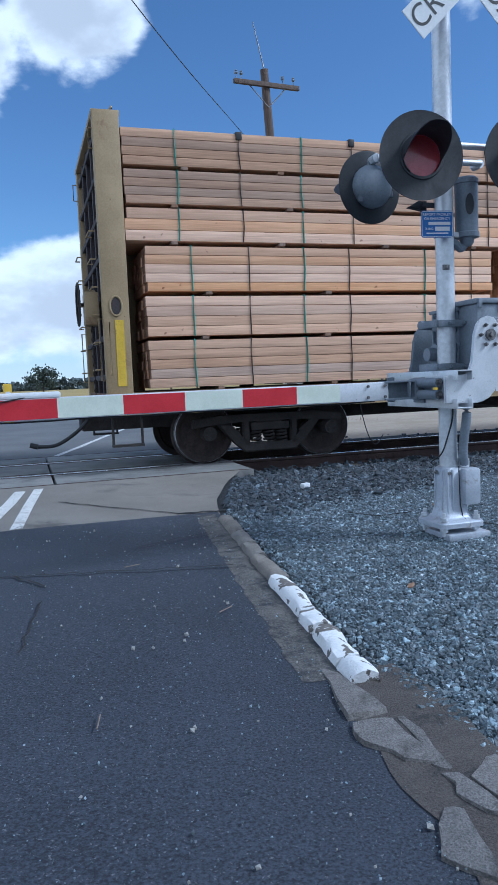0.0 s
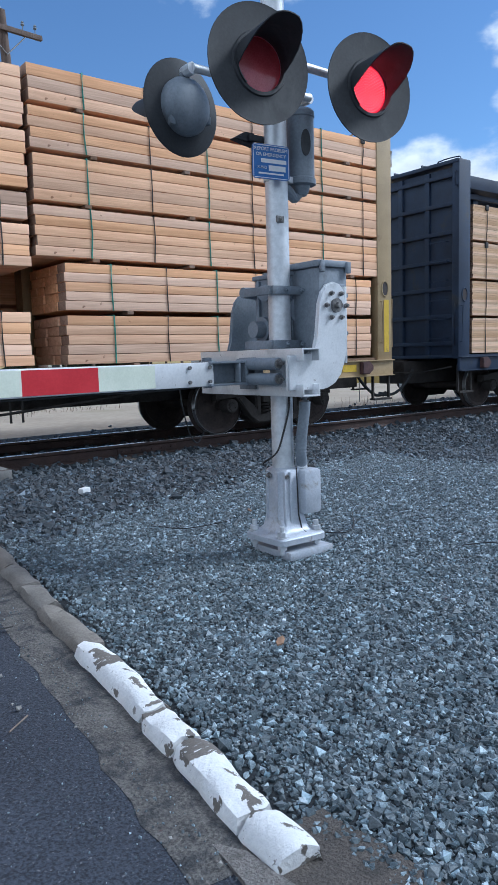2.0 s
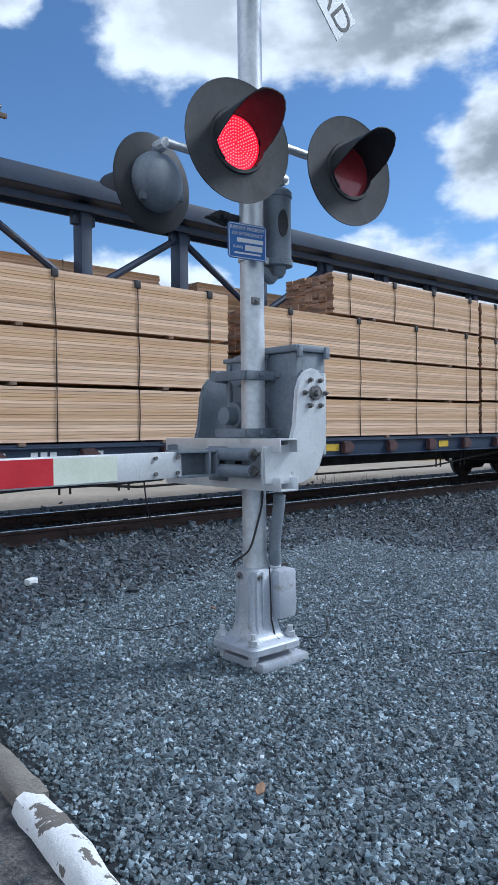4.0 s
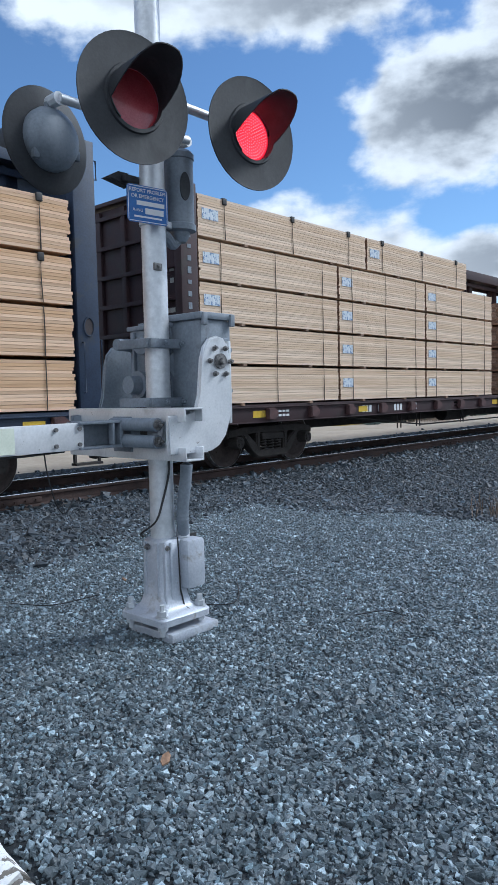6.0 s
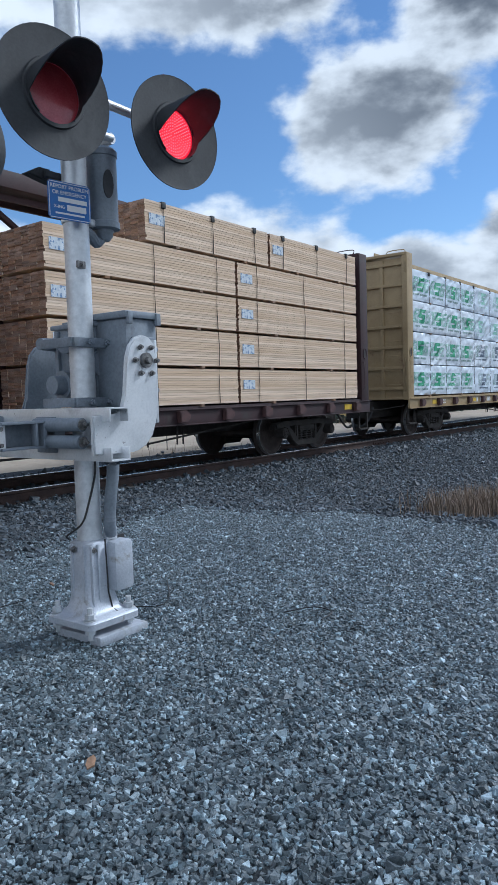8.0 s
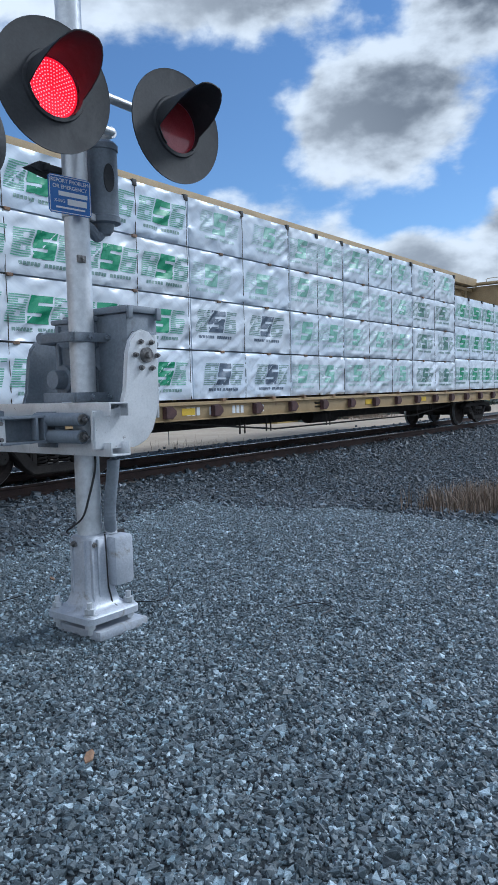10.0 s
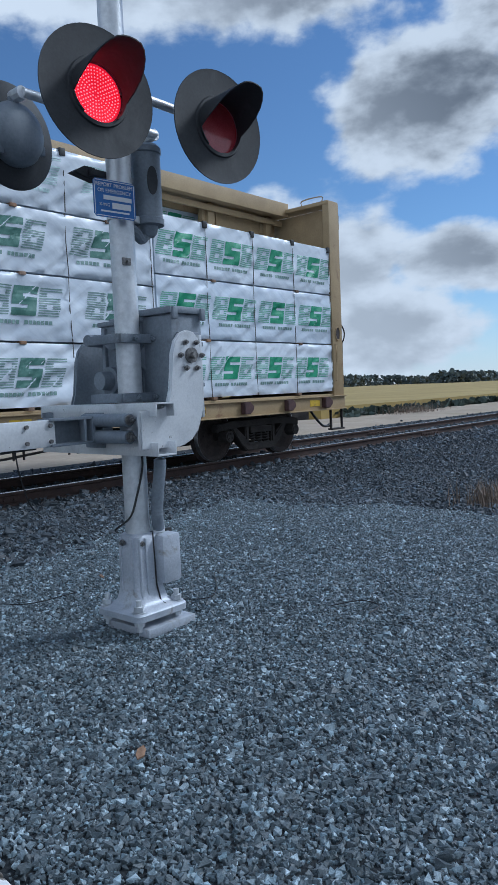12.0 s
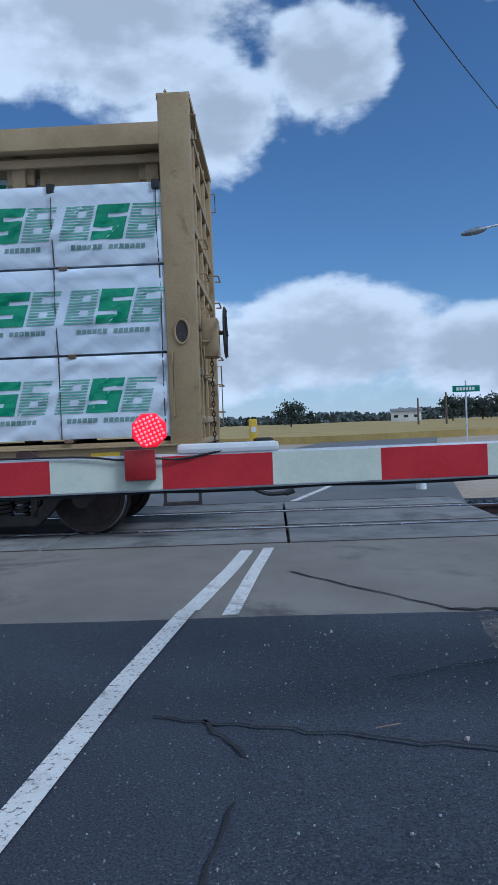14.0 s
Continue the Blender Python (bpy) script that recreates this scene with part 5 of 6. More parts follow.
        if brake_end == s:
            hx = end + s * 0.26
            bm = B()
            lathe(bm, [(0.27, -0.012), (0.285, 0), (0.27, 0.012), (0.255, 0), (0.27, -0.012)], Matrix.Translation((hx, -0.95, 2.18)) @ pose(0, 0, 0, 0, 90, 0), 28)
            for k in range(5):
                a = 2 * math.pi * k / 5
                rod(bm, (hx, -0.95, 2.18), (hx + 0.01, -0.95 + 0.27 * math.cos(a), 2.18 + 0.27 * math.sin(a)), 0.011, sides=6)
            rod(bm, (end, -0.95, 2.18), (hx + 0.03, -0.95, 2.18), 0.022, sides=10)
            wheel = part("hand_brake_wheel", bm, TRUCK, car, "spoked hand brake wheel")
            part("brake_gear_box", box(B(), end + s * 0.10, -0.95, 2.12, 0.18, 0.32, 0.42, 0.03), post_mat, wheel)
            bm = B()
            for k in range(18):
                lathe(bm, [(0.016, -0.006), (0.022, 0), (0.016, 0.006), (0.010, 0), (0.016, -0.006)], Matrix.Translation((end + s * 0.10, -0.95, 1.90 - 0.055 * k)) @ pose(0, 0, 0, 0, 90, 90 * (k % 2)) @ Matrix.Diagonal((1.7, 1, 1, 1)), 8)
            part("brake_chain", bm, TRUCK, wheel, "hanging steel chain")
    # centre beam
    beam = part("center_beam", box(B(), length / 2, 0, 4.60, length - 0.5, 0.62, 0.16, 0.02), paint, car, "long painted centre beam")
    for s in (-1, 1):
        part("beam_flange", box(B(), length / 2, s * 0.33, 4.63, length - 0.5, 0.03, 0.26, 0.006), paint, beam)
        part("beam_rail", box(B(), length / 2, s * 0.16, 4.40, length - 0.5, 0.05, 0.10, 0.006), paint, beam)
    for x in (1.15, length - 1.15):
        part("end_panel", box(B(), x, 0, 3.55, 1.7, 0.04, 1.7, 0.006), paint, beam, "steel panel beside the bulkhead")
    n = 13
    for k in range(n):
        x = 0.6 + (length - 1.2) * k / (n - 1)
        bm = box(B(), x, 0, 2.75, 0.16, 0.24, 3.5, 0.01)
        box(bm, x, 0, 4.30, 0.34, 0.10, 0.22, 0.01)
        part("beam_post", bm, paint, beam, "upright post of the centre beam")
    for k in (3, 5, 7, 9):
        x = 0.6 + (length - 1.2) * k / (n - 1)
        w = (length - 1.2) / (n - 1)
        for s in (-1, 1):
            part("beam_brace", rod(B(), (x, 0, 4.3), (x + s * w, 0, 3.2), 0.055, sides=8), paint, beam, "diagonal brace")
    # lower cars: bulkheads and beam shortened from the deck up
    lower = Matrix.Translation((0, 0, 1.0)) @ Matrix.Diagonal((1, 1, 1 - drop / 3.62, 1)) @ Matrix.Translation((0, 0, -1.0))
    for ob in car.children:
        if ob.name.split(".")[0] in ("bulkhead", "center_beam"):
            ob.matrix_basis = lower
    # trucks
    for tx in (2.24, length - 2.24):
        bogie = part("truck", box(B(), tx, 0, 0.55, 0.42, 2.1, 0.24, 0.04), TRUCK, car, "dark greasy freight truck")
        for s in (-1, 1):
            for name, data in (("side_frame", FRAME_MESH), ("spring_nest", SPRING_MESH)):
                ob = part(name, data, None, bogie)
                ob.matrix_basis = pose(tx, s * 1.0, 0, 0, 0, 0 if s < 0 else 180)
            for dx in (-0.885, 0.885):
                part("journal", JOURNAL_MESH, None, bogie).matrix_basis = pose(tx + dx, s * 1.0, 0, 0, 0, 0 if s < 0 else 180)
        for x in (-0.36, 0.36):
            part("brake_beam", box(B(), tx + x, 0, 0.35, 0.10, 1.7, 0.14, 0.02), TRUCK, bogie)
        for dx in (-0.885, 0.885):
            ws = part("wheelset", WHEEL_MESH, None, car, "steel wheels on an axle")
            ws.matrix_basis = Matrix.Translation((tx + dx, 0, WHEEL_R))
            for data in TREAD_MESHES:
                part("tread", data, None, ws, "shiny worn wheel tread")
            WHEELS.append((ws, tx + dx))
    return ride(car, CAR_AT[key], TRACK_Y, RAIL_Z)


build_car("A", 21.05, TAN_PAINT, "tan centre-beam flatcar loaded with rough timber", TAN_PAINT, brake_end=-1, drop=0.13)
build_car("B", 20.80, NAVY_PAINT, "dark navy blue centre-beam flatcar loaded with stud lumber", NAVY_PAINT, drop=0.22)
maroon = build_car("C", 20.60, MAROON_PAINT, "dark maroon centre-beam flatcar loaded with pale lumber", MAROON_PAINT, drop=0.38)
def end_marks(car):
    """White stencilled bars down the corner post and on the end of the maroon car."""
    for k in range(13):
        part("stencilled_bar", box(B(), 0.16, -1.3485, 3.85 - 0.17 * k, 0.07, 0.005, 0.055 + 0.02 * (k % 3)), GREY_PAINT, car, "faded pale stencilled bar")
    for z, n, w in ((3.55, 7, 0.07), (3.05, 4, 0.10), (2.88, 5, 0.08), (2.45, 5, 0.11)):
        for j in range(n):
            part("stencilled_bar", box(B(), 0.085, -1.05 + 0.13 * j, z, 0.004, w, 0.07), CONCRETE, car, "faded pale stencilled bar")


end_marks(maroon)
build_car("D", 20.70, TAN_PAINT, "tan centre-beam flatcar loaded with wrapped lumber", TAN_PAINT, brake_end=1)
NEAR_FACE, DEPTH = -1.33, 1.06


def timber_pack(length, height, mat, label, group):
    """A pack of thick rough timbers: each face timber is a piece, the core behind them one block."""
    pack = thing("timber_pack", label, "lumber pack", group)
    rows = max(2, round(height / 0.118))
    hb = height / rows
    for r in range(rows):
        dx = random.uniform(-0.02, 0.02)
        beam = part("timber", box(B(), length / 2 + dx, 0.11, hb * (r + 0.5), length - 0.03, 0.22, hb - 0.006, 0.004), mat, pack)
        beam.data.materials.append(SHADED_END_GRAIN)
        for p in beam.data.polygons:
            p.material_index = 1 if abs(p.normal.x) > 0.9 else 0
    core = B()
    cols = 4
    for r in range(rows):
        for c in range(cols):
            w = (DEPTH - 0.23) / cols
            box(core, length / 2 + random.uniform(-0.02, 0.02), 0.23 + w * (c + 0.5), hb * (r + 0.5), length - 0.04, w - 0.008, hb - 0.007)
    tagged(part("timber_core", core, mat, pack, "timbers behind the face"), kind="stuff")
    return pack


def stud_pack(length, height, mat, label, group, thick=0.0405, ragged=0.012):
    """A pack of planed boards: all boards that show on its face and ends, in one mesh."""
    pack = thing("lumber_pack", label, "lumber pack", group)
    rows, cols = max(4, round(height / thick)), 7
    hb, w = height / rows, DEPTH / cols
    verts, faces = [], []
    for r in range(rows):
        for c in range(cols):
            e0, e1 = abs(random.gauss(0, ragged)), abs(random.gauss(0, ragged))
            y0, y1 = w * c + (random.uniform(0, 0.004) if c == 0 else 0.001), w * (c + 1) - 0.002
            z0, z1 = hb * r + 0.0015, hb * (r + 1) - 0.0015
            b = len(verts)
            verts += [(x, y, z) for x in (e0, length - e1) for y in (y0, y1) for z in (z0, z1)]
            faces += [tuple(b + i for i in f) for f in ((0, 1, 3, 2), (4, 6, 7, 5), (0, 4, 5, 1), (2, 3, 7, 6), (1, 5, 7, 3), (0, 2, 6, 4))]
    data = bpy.data.meshes.new("boards")
    data.from_pydata(verts, [], faces)
    data.materials.append(mat)
    data.materials.append(SHADED_END_GRAIN)
    data.polygons.foreach_set("material_index", [1 if k % 6 < 2 else 0 for k in range(len(faces))])
    tagged(part("board_stack", data, None, pack, "stacked planed boards"), kind="stuff")
    return pack


def straps(pack, xs, height, mat, name="strap", corner=False, low=0.0, width=0.016):
    for x in xs:
        lean = random.uniform(-0.02, 0.02)
        bm = B()
        pipe(bm, [(x, -0.006, low), (x + lean, -0.010, (low + height) / 2), (x + lean * 0.5, -0.006, height + 0.006), (x + lean * 0.5, DEPTH, height + 0.008)], width / 2, 4)
        ob = part(name, bm, mat, pack)
        if corner:
            part("corner_guard", box(B(), x + lean * 0.5, 0.03, height - 0.03, 0.085, 0.10, 0.10, 0.01), CABLE, ob, "black plastic corner guard")


def dunnage(pack, length, step=1.5):
    """Square sticks that carry the pack, seen at their ends."""
    n = max(2, round(length / step))
    for k in range(n):
        x = (k + 0.5) * length / n + random.uniform(-0.1, 0.1)
        part("bearer", box(B(), x, DEPTH / 2 - 0.004, -0.022, 0.085, DEPTH + 0.015, 0.04, 0.004), DUNNAGE, pack, "rough wooden bearer")


def set_load(pack, key, x, z, far=True):
    ride(pack, CAR_AT[key] + x, TRACK_Y + NEAR_FACE, RAIL_Z + z)


random.seed(21)
# rough timber on the first car: columns of packs, (x0, x1, z0, z1, weathered)
for x0, x1, z0, z1, grey in ((0.55, 5.70, 1.07, 1.68, 1), (0.55, 5.70, 1.73, 2.24, 0), (0.55, 5.70, 2.30, 2.87, 0), (0.34, 6.04, 2.93, 3.34, 0), (0.34, 6.04, 3.39, 3.81, 1), (0.34, 6.04, 3.86, 4.31, 1),
                             (5.98, 10.17, 1.07, 1.70, 0), (5.98, 10.17, 1.76, 2.36, 0), (6.34, 9.93, 2.42, 3.04, 0), (6.08, 10.2, 3.10, 3.70, 0), (6.08, 10.2, 3.76, 4.36, 0),
                             (10.25, 15.05, 1.07, 1.67, 0), (10.50, 14.68, 1.72, 2.12, 1), (10.30, 15.1, 2.17, 2.63, 0), (10.30, 15.1, 2.68, 2.97, 1), (10.26, 15.1, 3.02, 3.63, 0), (10.26, 15.1, 3.68, 4.30, 0),
                             (15.45, 20.58, 1.07, 1.64, 0), (15.45, 20.58, 1.70, 2.24, 0), (15.14, 20.80, 2.30, 2.86, 0), (15.14, 20.80, 2.91, 3.42, 0), (15.14, 20.80, 3.47, 3.92, 0), (15.14, 20.80, 3.97, 4.36, 0)):
    L, H = x1 - x0, z1 - z0
    pack = timber_pack(L, H, LUMBER_GREY if grey else LUMBER_A, "strapped pack of weathered grey-brown timbers on the flatcar" if grey else "strapped pack of orange-brown rough timbers on the flatcar", "timber packs on the tan car")
    straps(pack, [L * f for f in (0.12, 0.42, 0.78)], H, GREEN_STRAP, "green_strap", width=0.02)
    straps(pack, [L * f for f in (0.27, 0.55, 0.93)], H, STRAP, corner=z1 > 4.2)
    dunnage(pack, L)
    set_load(pack, "A", x0, z0)
# stud lumber on the navy car
for x0, x1, z0, z1 in ((0.42, 4.5, 1.05, 1.68), (0.42, 4.5, 1.73, 2.34), (0.42, 4.5, 2.39, 3.02), (0.42, 4.5, 3.07, 3.68), (4.55, 8.62, 1.05, 1.68), (4.55, 8.62, 1.73, 2.34), (4.55, 8.62, 2.39, 3.02),
                       (9.28, 15.02, 1.05, 1.63), (9.28, 15.02, 1.68, 2.29), (9.24, 15.02, 2.34, 2.95), (10.75, 15.02, 3.00, 3.64), (15.10, 20.42, 1.05, 1.66), (15.10, 20.42, 1.71, 2.30), (15.10, 20.42, 2.35, 2.92), (15.10, 20.42, 2.97, 3.62)):
    L, H = x1 - x0, z1 - z0
    pack = stud_pack(L, H, LUMBER_B, "strapped pack of yellow-brown planed studs on the flatcar", "lumber packs on the navy car", ragged=0.02 if x0 > 9 and x0 < 16 else 0.012)
    straps(pack, [L * f for f in (0.1, 0.37, 0.64, 0.92)], H, STRAP, corner=z1 > 2.9)
    dunnage(pack, L, 2.2)
    set_load(pack, "B", x0, z0)
# pale lumber with paper labels on the maroon car
layers = ((1.06, 1.63), (1.68, 2.25), (2.30, 2.86), (2.91, 3.48), (3.53, 4.13))
for i, (z0, z1) in enumerate(layers):
    for x0, x1 in (((0.36, 3.85), (3.9, 7.1), (7.15, 10.5), (11.8, 15.8), (15.85, 20.1)) if i < 4 else ((0.36, 4.8), (4.85, 9.1), (13.65, 16.8), (16.85, 20.1))):
        L, H = x1 - x0, z1 - z0
        pack = stud_pack(L, H, LUMBER_C, "strapped pack of pale planed lumber with paper labels", "lumber packs on the maroon car", 0.038)
        straps(pack, [L * f for f in (0.13, 0.5, 0.87)], H, STRAP, corner=i == 4, width=0.013)
        part("paper_label", box(B(), 0.26, -0.004, H * 0.55, 0.34, 0.004, 0.16), PAPER_LABEL, pack, "pale blue printed paper label")
        dunnage(pack, L, 2.4)
        set_load(pack, "C", x0, z0)


def wrap_folds(length, height, seed, slack):
    """How far the sheet stands in or out at the knots of its grid: soft edges, shallow folds and slanting creases."""
    nx, nz = max(6, int(length / 0.055)), max(6, int(height / 0.05))
    rows = []
    for j in range(nz + 1):
        row = []
        for i in range(nx + 1):
            x, z = length * i / nx, height * j / nz
            edge = min(min(x, length - x) / 0.016, min(z, height - z) / 0.016, 1.0)
            fold = noise.noise((x * 1.3 + z * 2.6 + seed, z * 3.0 - x * 1.4, seed)) * 0.018 + noise.noise((x * 1.6 + z * 7, z * 9 - x * 5, seed + 4)) * 0.014
            crease = abs(noise.noise((x * 0.9 + z * 0.8 + seed, (z - x * 0.8) * 5.5, seed))) * slack * 2.8 - slack * 0.5
            row.append(0.018 * (1 - edge) ** 2 + (fold + crease) * edge - 0.002)
        rows.append(row)
    return nx, nz, rows


def wrap_mesh(length, height, seed, slack=0.012):
    """A pack wrapped in sheet plastic."""
    nx, nz, rows = wrap_folds(length, height, seed, slack)
    bm = B()
    grid = [[bm.verts.new((length * i / nx, rows[j][i], height * j / nz)) for i in range(nx + 1)] for j in range(nz + 1)]
    for j in range(nz):
        for i in range(nx):
            bm.faces.new((grid[j][i], grid[j][i + 1], grid[j + 1][i + 1], grid[j + 1][i]))
    back = [bm.verts.new((x, DEPTH, z)) for x, z in ((0, 0), (length, 0), (length, height), (0, height))]
    bm.faces.new(back[::-1])
    bm.faces.new([*grid[0], back[1], back[0]])
    bm.faces.new([*grid[-1][::-1], back[3], back[2]])
    bm.faces.new([*[r[0] for r in grid][::-1], back[0], back[3]])
    bm.faces.new([*[r[-1] for r in grid], back[2], back[1]])
    return bm


# the printed mark: a slanted solid block with two notches between two fields of fine bars, and a row of bars below
PRINT_SHAPES = {
    "printed_block": [(-0.17, 0.17, 0.0, 0.075), (0.04, 0.17, 0.075, 0.11), (-0.17, 0.17, 0.11, 0.19), (-0.17, -0.04, 0.19, 0.225), (-0.17, 0.17, 0.225, 0.30)],
    "printed_field": [],
    "printed_line": [(-0.36 + 0.056 * k, -0.316 + 0.056 * k, -0.085, -0.045) for k in range(14) if k != 6]}
for k in range(12):
    z = 0.002 + 0.0255 * k
    gap = 2 < k < 5 or 7 < k < 10
    PRINT_SHAPES["printed_field"] += [(-0.50, -0.36 if gap else -0.20, z, z + 0.013), (0.20, 0.31 if gap else 0.50, z, z + 0.013)]
    PRINT_SHAPES["printed_field"] += [(-0.27, -0.20, z, z + 0.013)] if gap else []
    PRINT_SHAPES["printed_field"] += [(0.40, 0.50, z, z + 0.013)] if gap and k < 5 else []


def print_on(pack, folds, length, height, cx, cz, mats):
    """The mark printed on a wrapped pack, following the folds of the sheet."""
    nx, nz, rows = folds

    def depth(x, z):
        u, v = min(max(x / length, 0), 0.9999) * nx, min(max(z / height, 0), 0.9999) * nz
        i, j = int(u), int(v)
        u, v = u - i, v - j
        return (rows[j][i] * (1 - u) + rows[j][i + 1] * u) * (1 - v) + (rows[j + 1][i] * (1 - u) + rows[j + 1][i + 1] * u) * v
    for (name, rects), mat in zip(PRINT_SHAPES.items(), mats):
        verts, faces = [], []
        for x0, x1, z0, z1 in rects:
            n, m = max(1, math.ceil((x1 - x0) / 0.03)), max(1, math.ceil((z1 - z0) / 0.03))
            b = len(verts)
            for q in range(m + 1):
                for p in range(n + 1):
                    z = z0 + (z1 - z0) * q / m
                    x = min(max(cx + x0 + (x1 - x0) * p / n + (0.15 if z < 0 else 0.32) * z, 0.012), length - 0.012)
                    verts.append((x, depth(x, cz + 1.2 * z) - 0.005, cz + 1.2 * z))
            faces += [(b + q * (n + 1) + p, b + q * (n + 1) + p + 1, b + (q + 1) * (n + 1) + p + 1, b + (q + 1) * (n + 1) + p) for q in range(m) for p in range(n)]
        data = bpy.data.meshes.new(name)
        data.from_pydata(verts, [], faces)
        data.materials.append(mat)
        tagged(part(name, data, None, pack), kind="" if name == "printed_block" else "stuff")


spans = ((0.36, 4.78), (4.8, 7.63), (7.65, 9.68), (9.7, 13.13), (13.15, 15.95))
packs = [(x0, x1, z0, z1) for z0, z1 in ((1.07, 1.845), (1.87, 2.675), (2.70, 3.465), (3.49, 4.26)) for x0, x1 in spans]
packs += [(15.98, 20.38, z0, z1) for z0, z1 in ((1.08, 1.945), (1.97, 2.865), (2.89, 3.73))]
for k, (x0, x1, z0, z1) in enumerate(packs):
    L, H = x1 - x0, z1 - z0
    pack = thing("wrapped_lumber_pack", "lumber pack wrapped in white printed plastic, strapped to the flatcar", "lumber pack", "wrapped packs on the last car")
    slack = 0.032 if x0 < 15.9 else 0.022
    part("wrap", wrap_mesh(L, H, k * 3.7, slack), WRAP, pack, "white crinkled plastic wrap", smooth=60)
    folds = wrap_folds(L, H, k * 3.7, slack)
    n = max(1, round(L / 1.18))
    shift, rise = random.uniform(-0.10, 0.0), random.uniform(-0.05, 0.05)
    inks = (PRINT_NAVY, PRINT_DARK, PRINT_NAVY) if k in (1, 6) else (PRINT_FOREST, PRINT_DARK, PRINT_DARK) if k in (4, 9, 14) else (FADED_GREEN, FADED_PALE, FADED_PALE) if 4 < x0 < 15.9 else (PRINT_GREEN, PRINT_PALE, PRINT_DARK)
    for j in range(n):
        print_on(pack, folds, L, H, (j + 0.46 + 0.07 * math.sin(k * 2.1)) * L / n + shift, H * 0.5 - 0.13 + rise, inks)
    straps(pack, [(j + 1) * L / n - 0.06 for j in range(n)], H, STRAP, corner=z1 > 3.6, width=0.014)
    dunnage(pack, L, 2.0)
    set_load(pack, "D", x0, z0)
# a few taller wrapped packs stand on the far side and show past the near ones
far_side = thing("wrapped_lumber_pack", "wrapped lumber pack on the far side of the centre beam", "lumber pack", "wrapped packs on the last car")
part("wrap", wrap_mesh(3.6, 0.75, 91), WRAP, far_side, "white crinkled plastic wrap", smooth=60)
for j in range(3):
    print_on(far_side, wrap_folds(3.6, 0.75, 91, 0.012), 3.6, 0.75, 0.6 + 1.2 * j, 0.25, (PRINT_GREEN, PRINT_PALE, PRINT_DARK))
ride(far_side, CAR_AT["D"] + 16.1, TRACK_Y + 0.30, RAIL_Z + 3.72)
for key, spans, mat, top in (("A", ((0.4, 7.2), (7.3, 12.3), (12.4, 20.7)), LUMBER_A, 4.3), ("B", ((0.45, 8.6), (9.3, 15.0), (15.1, 20.4)), LUMBER_B, 3.6), ("C", ((0.4, 10.4), (11.9, 20.0)), LUMBER_C, 3.5)):
    for x0, x1 in spans:
        for k in range(4):
            z0 = 1.07 + (top - 1.07) * k / 4
            pack = stud_pack(x1 - x0, (top - 1.07) / 4 - 0.05, mat, "strapped lumber pack on the far side of the flatcar", "lumber packs on the far side", 0.1 if key == "A" else 0.0405)
            straps(pack, [(x1 - x0) * f for f in (0.2, 0.8)], (top - 1.07) / 4 - 0.05, STRAP)
            ride(pack, CAR_AT[key] + x0, TRACK_Y + 0.27, RAIL_Z + z0)
for x0, x1 in ((0.4, 5.2), (5.3, 10.4), (10.5, 15.8), (16.0, 20.35)):
    for k in range(3):
        pack = thing("wrapped_lumber_pack", "wrapped lumber pack on the far side of the centre beam", "lumber pack", "wrapped packs on the last car")
        part("wrap", wrap_mesh(x1 - x0, 0.82, x0 + k), WRAP, pack, "white crinkled plastic wrap", smooth=60)
        ride(pack, CAR_AT["D"] + x0, TRACK_Y + 0.30, RAIL_Z + 1.07 + 0.87 * k)


